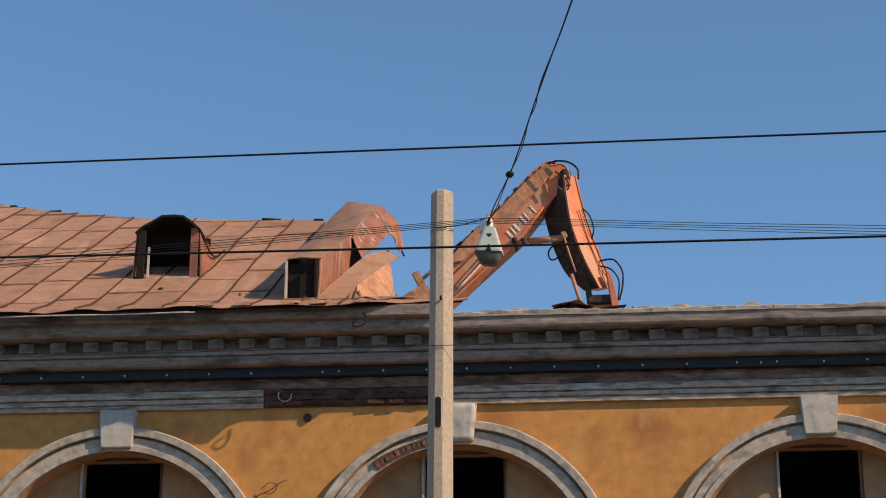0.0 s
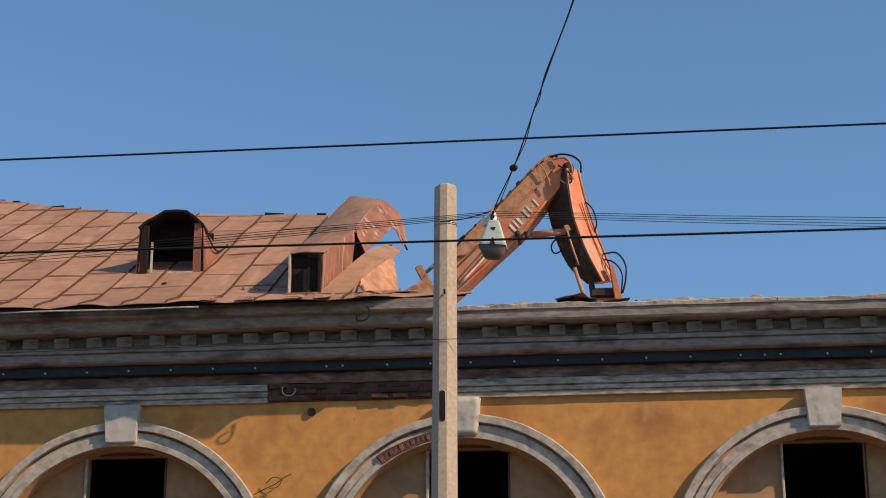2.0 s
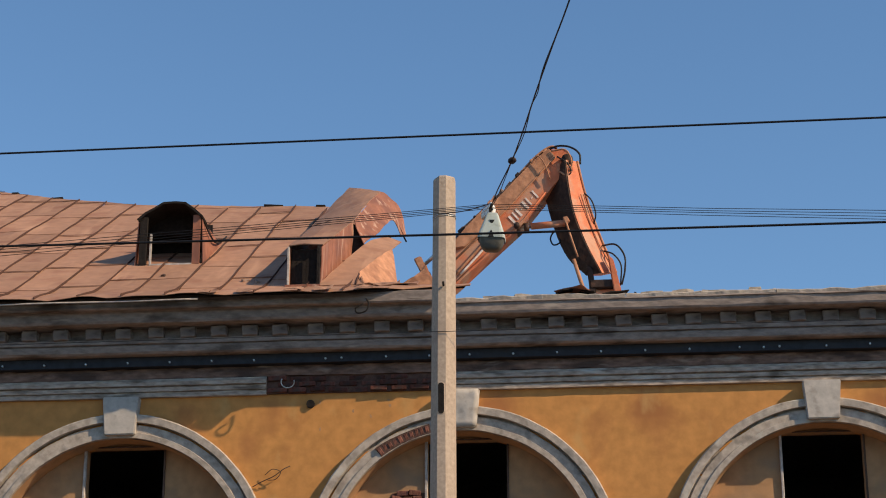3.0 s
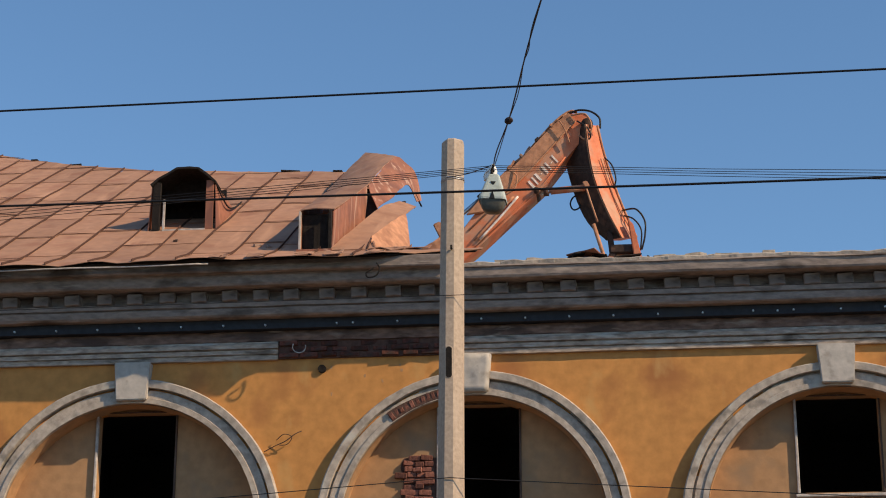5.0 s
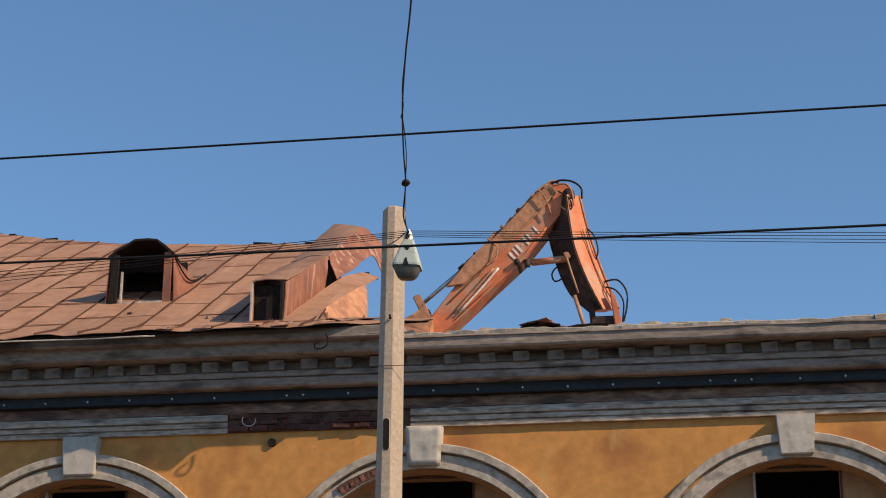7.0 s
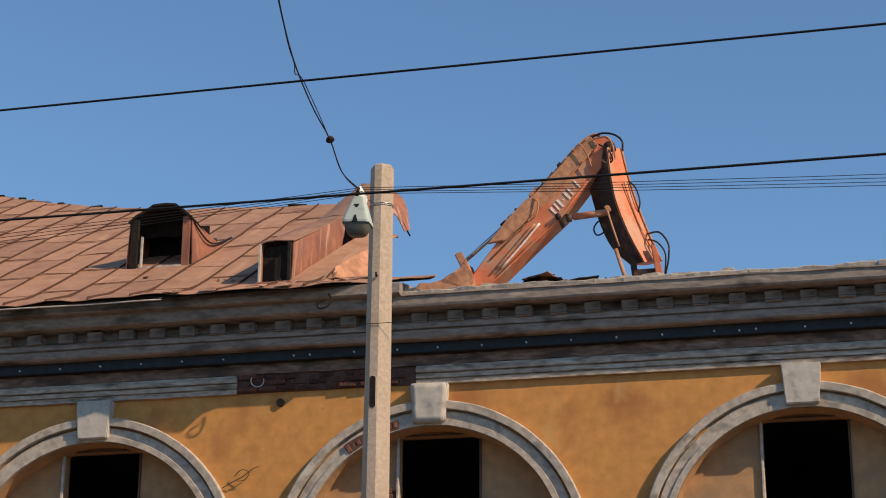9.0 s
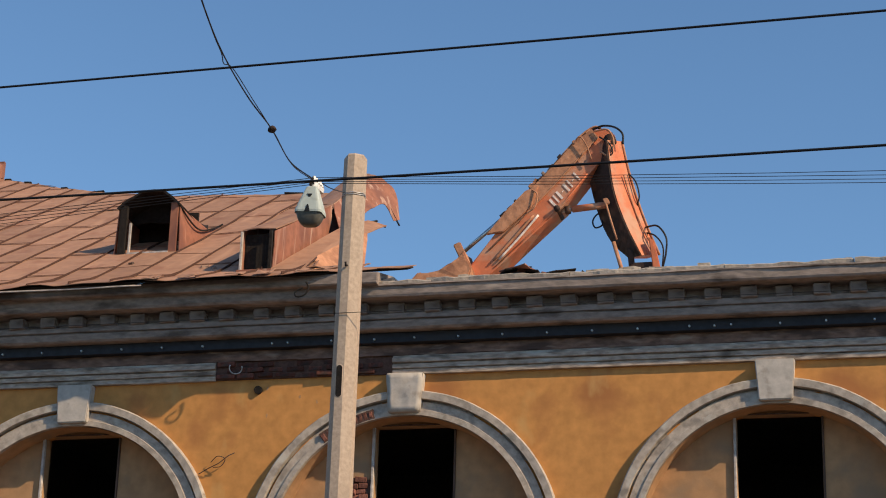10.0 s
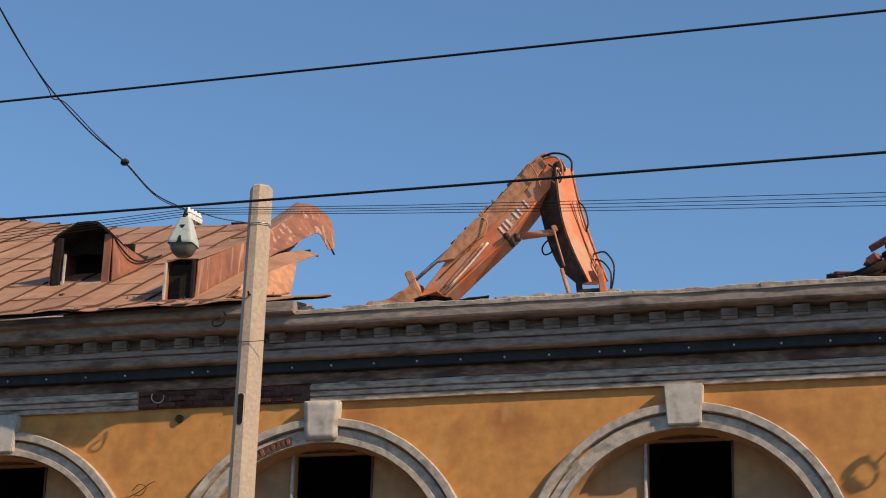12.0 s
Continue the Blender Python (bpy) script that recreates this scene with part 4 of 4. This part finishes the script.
for e, u, o in zip(*[curve(line, 4) for line in (NEAR, UNDER, OUTER)]):
    rings.append([bm.verts.new(p) for p in (e, u, u + o - e, o)])
for p, q in zip(rings, rings[1:]):
    for k in range(4):
        bm.faces.new((p[k - 1], p[k], q[k], q[k - 1]))
bm.faces.new(rings[0])
bm.faces.new(rings[-1][::-1])
boom = put("boom", bm, ORANGE, digger)
# Thin dark plate paints the shade on the boom's side away from the sun.
put("belly_plate", sheet([[e.lerp(u, f) + Vector((-0.012, -0.010, 0)) for f in (0.03, 0.5, 0.97)] for e, u in zip(curve(NEAR, 4), curve(UNDER, 4))], 0.012), BLACK, digger, "near-black plate that darkens the shaded underside of the boom")
put("edge_strip", tube([p + Vector((0.01, -0.012, 0)) for p in curve(OUTER, 4)], 0.02, 6), DUSTY, boom)
put("lower_boom", shaped([(1.50, 12.24), (2.6, 10.8), (3.9, 8.3), (4.6, 7.0), (5.0, 6.7), (5.2, 7.0), (4.9, 8.2), (3.5, 10.5), (2.50, 11.6), (2.02, 12.24)], 8.22, 8.8), ORANGE, digger)
put("fork_plate", shaped([(1.50, 12.64), (1.60, 12.56), (1.66, 12.1), (1.55, 12.1)], 8.14, 8.22, 0.012), BLACK, digger)
put("fork_plate", shaped([(1.86, 12.78), (1.95, 12.70), (2.08, 12.1), (1.95, 12.1)], 8.06, 8.24, 0.015), ORANGE, digger, "bright orange fork plate")
put("fork_bar", box(1.56, 1.98, 8.12, 8.24, 12.22, 12.36, 0.012), BLACK, digger)
put("side_pipe", tube(curve([(1.17, 8.02, 13.40), (1.25, 8.0, 13.10), (1.36, 7.98, 12.72)], 4), 0.017, 8), DUSTY, boom)
put("side_pipe", tube(curve([(1.44, 8.25, 13.95), (1.56, 8.3, 13.5), (1.72, 8.3, 13.05), (1.88, 8.28, 12.72)], 4), 0.014, 6), DUSTY, boom)
put("lug", shaped([(1.12, 13.45), (1.20, 13.47), (1.25, 13.37), (1.17, 13.33)], 8.0, 8.05, 0.012), DUSTY, boom)
cyl = put("arm_cylinder", tube([(0.58, 8.28, 13.40), (1.16, 8.22, 13.42)], 0.058, 14), ORANGE, digger)
put("rod", tube([(0.36, 8.30, 13.385), (0.58, 8.28, 13.40)], 0.036, 12), CHROME, cyl, "bright steel rod")
put("collar", tube([(0.46, 8.29, 13.39), (0.54, 8.285, 13.395)], 0.072, 14), BLACK, cyl)
put("eye", tube([(0.34, 8.12, 13.38), (0.34, 8.60, 13.38)], 0.05, 12), BLACK, cyl)
cyl = put("bucket_cylinder", tube([(0.10, 8.45, 14.05), (-0.62, 8.45, 13.38)], 0.065, 14), ORANGE, digger)
put("rod", tube([(-0.62, 8.45, 13.38), (-1.30, 8.45, 12.80)], 0.036, 12), CHROME, cyl, "bright steel rod")
put("collar", tube([(-0.55, 8.45, 13.44), (-0.64, 8.45, 13.36)], 0.08, 14), BLACK, cyl)
put("linkage", shaped([(-1.42, 12.85), (-1.30, 12.90), (-1.02, 12.30), (-1.12, 12.22)], 8.18, 8.26, 0.015), DUSTY, digger)
bm = shaped([(-1.20, 12.72), (-1.05, 12.35), (-1.12, 11.85), (-1.50, 11.6), (-1.85, 11.7), (-2.08, 12.0), (-2.10, 12.22), (-1.96, 12.36), (-1.80, 12.28), (-1.60, 12.36), (-1.36, 12.44)], 8.0, 8.85, 0.03)
bmesh.ops.subdivide_edges(bm, edges=[e for e in bm.edges if e.calc_length() > 0.2], cuts=4, use_grid_fill=True)
put("bucket", rough(bm, 0.035, 4), DUSTY, digger, "dust-caked bucket full of debris")
put("guard_plate", shaped([(-0.85, 12.98), (-0.55, 13.02), (-0.10, 13.42), (0.02, 13.80), (-0.2, 13.72), (-0.5, 13.40)], 8.13, 8.19, 0.012), DUSTY, digger, "dusty cover plate")
for k in range(2):
    put("pipe", tube(curve([(-0.72 + 0.10 * k, 8.16, 12.52 + 0.02 * k), (-0.35 + 0.09 * k, 8.16, 12.94), (-0.05 + 0.08 * k, 8.15, 13.28)], 5), 0.020, 8), PAINTMARK if k else DUSTY, digger)
bm = bmesh.new()
r2 = random.Random(9)
for k in range(15):
    f = k / 14
    x, z = -0.55 + 1.35 * f, 13.36 + 1.36 * f
    turned_box((r2.uniform(0.08, 0.22), r2.uniform(0.1, 0.4), r2.uniform(0.03, 0.08)), pose(x + r2.uniform(-0.03, 0.03), 8.42, z + r2.uniform(0, 0.07), 0, -46 + r2.uniform(-15, 15), r2.uniform(-20, 20)), bm=bm)
put("hose_clamps", bm, DUSTY, digger)
for k, (dy, r) in enumerate(((8.27, 0.018), (8.33, 0.016), (8.56, 0.018))):
    put("pipe", tube(curve([(-0.50, dy, 13.40 + 0.02 * k), (-0.30, dy, 13.60), (0.12, dy, 14.05), (0.62, dy, 14.62), (0.90, dy, 14.84), (1.05, dy, 14.84)], 5), r, 8), (DUSTY, BLACK, ORANGE)[k], digger)
for k in range(5):
    f = (0.08, 0.30, 0.48, 0.72, 0.93)[k]
    x, z = -0.45 + 1.15 * f, 13.44 + 1.18 * f
    put("bracket", turned_box((0.05 + 0.03 * (k % 2), 0.42, 0.10), pose(x, 8.42, z + 0.03, 0, -47, 0), 0.008), (BLACK, DUSTY, RUBBLE)[k % 3], digger)
put("pin", tube([(1.22, 8.12, 14.55), (1.22, 8.86, 14.55)], 0.10, 16), BLACK, digger)
for pts, r in (([(0.88, 8.3, 14.79), (1.06, 8.25, 14.85), (1.28, 8.2, 14.80), (1.43, 8.15, 14.65), (1.44, 8.15, 14.46)], 0.018),
               ([(0.95, 8.15, 14.72), (1.20, 8.08, 14.70), (1.30, 8.08, 14.45), (1.20, 8.08, 14.25), (1.08, 8.10, 14.32)], 0.016),
               ([(1.05, 8.12, 14.60), (1.22, 8.05, 14.45), (1.28, 8.06, 14.28), (1.16, 8.1, 14.20)], 0.014),
               ([(0.60, 8.15, 14.50), (0.72, 8.10, 14.62), (0.84, 8.10, 14.45), (0.92, 8.12, 14.20)], 0.012),
               ([(1.14, 8.7, 13.42), (0.98, 8.5, 13.38), (0.90, 8.4, 13.22), (0.95, 8.35, 13.08), (1.06, 8.4, 13.14), (1.05, 8.5, 13.30), (1.18, 8.7, 13.36)], 0.014),
               ([(1.78, 8.4, 13.06), (2.00, 8.15, 12.98), (2.14, 8.15, 12.78), (2.14, 8.15, 12.52), (2.08, 8.2, 12.28)], 0.016),
               ([(1.80, 8.4, 12.96), (1.96, 8.25, 12.84), (2.08, 8.25, 12.64), (2.06, 8.3, 12.30)], 0.014),
               ([(1.50, 8.40, 14.02), (1.62, 8.36, 13.86), (1.68, 8.36, 13.62), (1.64, 8.42, 13.46)], 0.013),
               ([(1.08, 8.8, 14.0), (0.92, 8.6, 13.92), (0.88, 8.5, 13.80), (0.97, 8.5, 13.70), (1.12, 8.75, 13.68)], 0.014),
               ([(-0.10, 8.15, 13.75), (0.02, 8.08, 13.62), (-0.02, 8.08, 13.40), (-0.18, 8.12, 13.30)], 0.012)):
    put("hose", tube(curve(pts, 6), r, 7), DUSTY if r in (0.016, 0.012) and pts[0][2] > 13.5 else RUBBER, digger)
put("tip_cylinder", tube([(1.29, 8.10, 12.72), (1.52, 8.10, 11.9)], 0.034, 10), DUSTY, digger, "dusty steel cylinder")
put("upper_flank", shaped([(-0.40, 13.47), (0.11, 13.99), (0.64, 14.57), (0.91, 14.78), (1.02, 14.63), (0.79, 14.38), (0.27, 13.80), (-0.22, 13.30)], 8.172, 8.199, 0.006), DUSTY, stick, "dust-covered upper flank")
put("flank_rib", tube([(-0.80, 8.185, 12.72), (-0.22, 8.175, 13.29), (0.27, 8.175, 13.79), (0.79, 8.175, 14.37), (1.02, 8.18, 14.62)], 0.016, 6), DUSTY, stick)
put("flank_rib", tube([(-0.70, 8.19, 12.42), (-0.02, 8.19, 13.06), (0.46, 8.19, 13.50), (0.84, 8.19, 13.98)], 0.012, 6), ORANGE, stick)
# painted marks on the stick
along = Vector((0.66, 0, 0.75)).normalized()
for k in range(8):
    c = Vector((0.26, 8.19, 13.50)) + along * (0.086 * k)
    if k in (3, 6):
        m = Matrix.Translation(c) @ Matrix.Rotation(-math.atan2(along.z, along.x), 4, "Y")
        put("paint_mark", turned_box((0.04, 0.004, 0.012), m), PAINTMARK, digger)
        continue
    m = Matrix.Translation(c) @ Matrix.Rotation(-math.atan2(along.z, along.x) + 0.15, 4, "Y")
    put("paint_mark", turned_box((0.028 if k % 2 else 0.042, 0.004, 0.17), m), PAINTMARK, digger)
# machine body on the heap
put("house_body", shaped([(4.2, 6.0), (8.2, 6.0), (8.3, 7.2), (7.6, 7.9), (5.6, 7.9), (5.5, 7.0), (4.2, 6.9)], 8.9, 11.2, 0.08), ORANGE, digger)
put("cab", shaped([(4.1, 6.05), (5.45, 6.05), (5.45, 8.3), (4.5, 8.35), (4.1, 7.3)], 9.6, 10.9, 0.06), ORANGE, digger)
put("counterweight", shaped([(8.2, 6.1), (8.9, 6.2), (9.0, 7.3), (8.3, 7.5)], 8.9, 11.2, 0.1), ORANGE, digger)
put("foot_block", shaped([(4.4, 6.0), (5.4, 6.0), (5.2, 7.1), (4.6, 7.1)], 8.1, 8.9, 0.03), ORANGE, digger)
put("slew_ring", tube([(6.4, 10.05, 5.6), (6.4, 10.05, 6.02)], 0.9, 24), BLACK, digger)
for y in (8.7, 10.8):
    track = put("track", shaped([(4.0, 4.75), (4.3, 4.58), (8.3, 4.58), (8.7, 4.8), (8.7, 5.3), (8.4, 5.55), (4.3, 5.55), (4.0, 5.3)], y, y + 0.6, 0.05), BLACK, digger)
put("axle", box(5.2, 7.6, 9.2, 10.9, 5.0, 5.62, 0.05), BLACK, digger)

# ---- loose scraps on the wall top ----
scrap = thing("scrap_pile", (1.55, -0.2, 9.25), "pile of bent dark roofing sheets on the wall top", "debris")
r3 = random.Random(21)
for k in range(15):
    f = k / 14
    x = 1.22 + 0.85 * f
    h = 0.10 * math.sin(math.pi * min(1, f * 1.5 + 0.12)) if f < 0.62 else 0.04
    z = 9.26 + h * r3.uniform(0.3, 1)
    m = pose(x, -0.25 + r3.uniform(-0.15, 0.2), z, r3.uniform(-14, 14), r3.uniform(-16, 16), r3.uniform(-40, 40))
    w, d = r3.uniform(0.2, 0.42), r3.uniform(0.15, 0.3)
    grid = [[m @ Vector((w * (i / 3 - 0.5), d * (j / 2 - 0.5), 0.03 * noise.noise((i * 0.8 + k, j, 2.0)))) for j in range(3)] for i in range(4)]
    put("bent_sheet", sheet(grid, 0.012), SOOT_AND_SHADE if k % 3 else STREAKED, scrap)
put("bent_sheet", sheet([[(2.10, -0.3, 9.22), (2.16, -0.3, 9.33)], [(2.20, -0.28, 9.22), (2.19, -0.28, 9.31)]], 0.01), SOOT_AND_SHADE, scrap)

pile = thing("brick_pile", (6.8, -0.1, 9.26), "pile of broken bricks and charred planks on the wall top", "debris")
bm = brick_mesh(0.24, 0.12, 0.075)
firstb = put("brick", bm, BRICK, pile)
firstb.data.transform(Matrix.Translation(-Vector((0, 0, 0)) + Vector((6.8, -0.1, 9.26))))
for k in range(56):
    ob = firstb if k == 0 else new("brick", firstb.data)
    ob.parent = pile
    f = r3.random()
    x = -0.72 + 2.1 * f
    ob.location = (x, r3.uniform(-0.25, 0.25), 0.04 + r3.uniform(0, 1) * min(0.46, 0.04 + max(0.0, x + 0.62) * 0.85))
    ob.rotation_euler = (r3.uniform(-0.6, 0.6), r3.uniform(-0.6, 0.6), r3.uniform(0, 3))
for a, b_ in (((-0.75, -0.2, 0.06), (0.1, 0.0, 0.18)), ((-0.45, -0.25, 0.05), (-0.05, -0.2, 0.22)), ((-0.1, -0.2, 0.28), (0.35, -0.1, 0.62)), ((0.2, -0.25, 0.1), (0.9, 0.1, 0.35))):
    put("charred_plank", tube([Vector(a) + pile.location, Vector(b_) + pile.location], 0.055, 4), SOOT_AND_SHADE, pile)
for x in (-0.2, 0.45, 0.78, 2.35, 2.72, 3.1, 3.6, 5.2):
    ob = thing("mortar_lump", (x, -0.35, 9.235), "lump of broken mortar on the wall top", "debris", "mortar lumps")
    b = turned_box((r3.uniform(0.12, 0.3), 0.2, r3.uniform(0.05, 0.09)), pose(x, -0.35, 9.245, 0, r3.uniform(-8, 8), r3.uniform(-20, 20)))
    bmesh.ops.subdivide_edges(b, edges=b.edges[:], cuts=2, use_grid_fill=True)
    put("lump", rough(b, 0.02, 9), COPING, ob)
for k, x in enumerate((0.08, 0.62, 2.42, 2.62, 2.9, 3.2, 3.45, 4.2, 4.6, 5.6)):
    ob = thing("roofing_scrap", (x, -0.30, 9.262), "flake of dark torn roofing on the wall top", "debris", "roofing scraps")
    w = (0.5, 0.34, 0.16, 0.26, 0.2, 0.3, 0.14, 0.22, 0.12, 0.2)[k]
    grid = [[(x + w * (i / 5 - 0.5), -0.30 + 0.08 * j, 9.262 + 0.028 * noise.noise((i * 0.9 + 7 * k, j, 2.0)) + 0.012 * (k % 3)) for j in range(3)] for i in range(6)]
    put("flake", sheet(grid, 0.014), SOOT_AND_SHADE if k % 3 else STREAKED, ob)
for k, (x, y) in enumerate(((-3.95, 0.7), (-2.78, 0.30), (-2.62, 0.22))):
    ob = thing("roof_lump", (x, y, roof_z(x, y) + 0.005), "small lump of rubble lying on the rusty roof", "debris", "roof lumps")
    b = turned_box((0.05 + 0.05 * (k % 2), 0.07, 0.035), pose(x, y, roof_z(x, y) + 0.015, 30, 0, 25 * k))
    bmesh.ops.subdivide_edges(b, edges=b.edges[:], cuts=2, use_grid_fill=True)
    put("lump", rough(b, 0.018, 14), RUBBLE if k else OLDWOOD, ob)
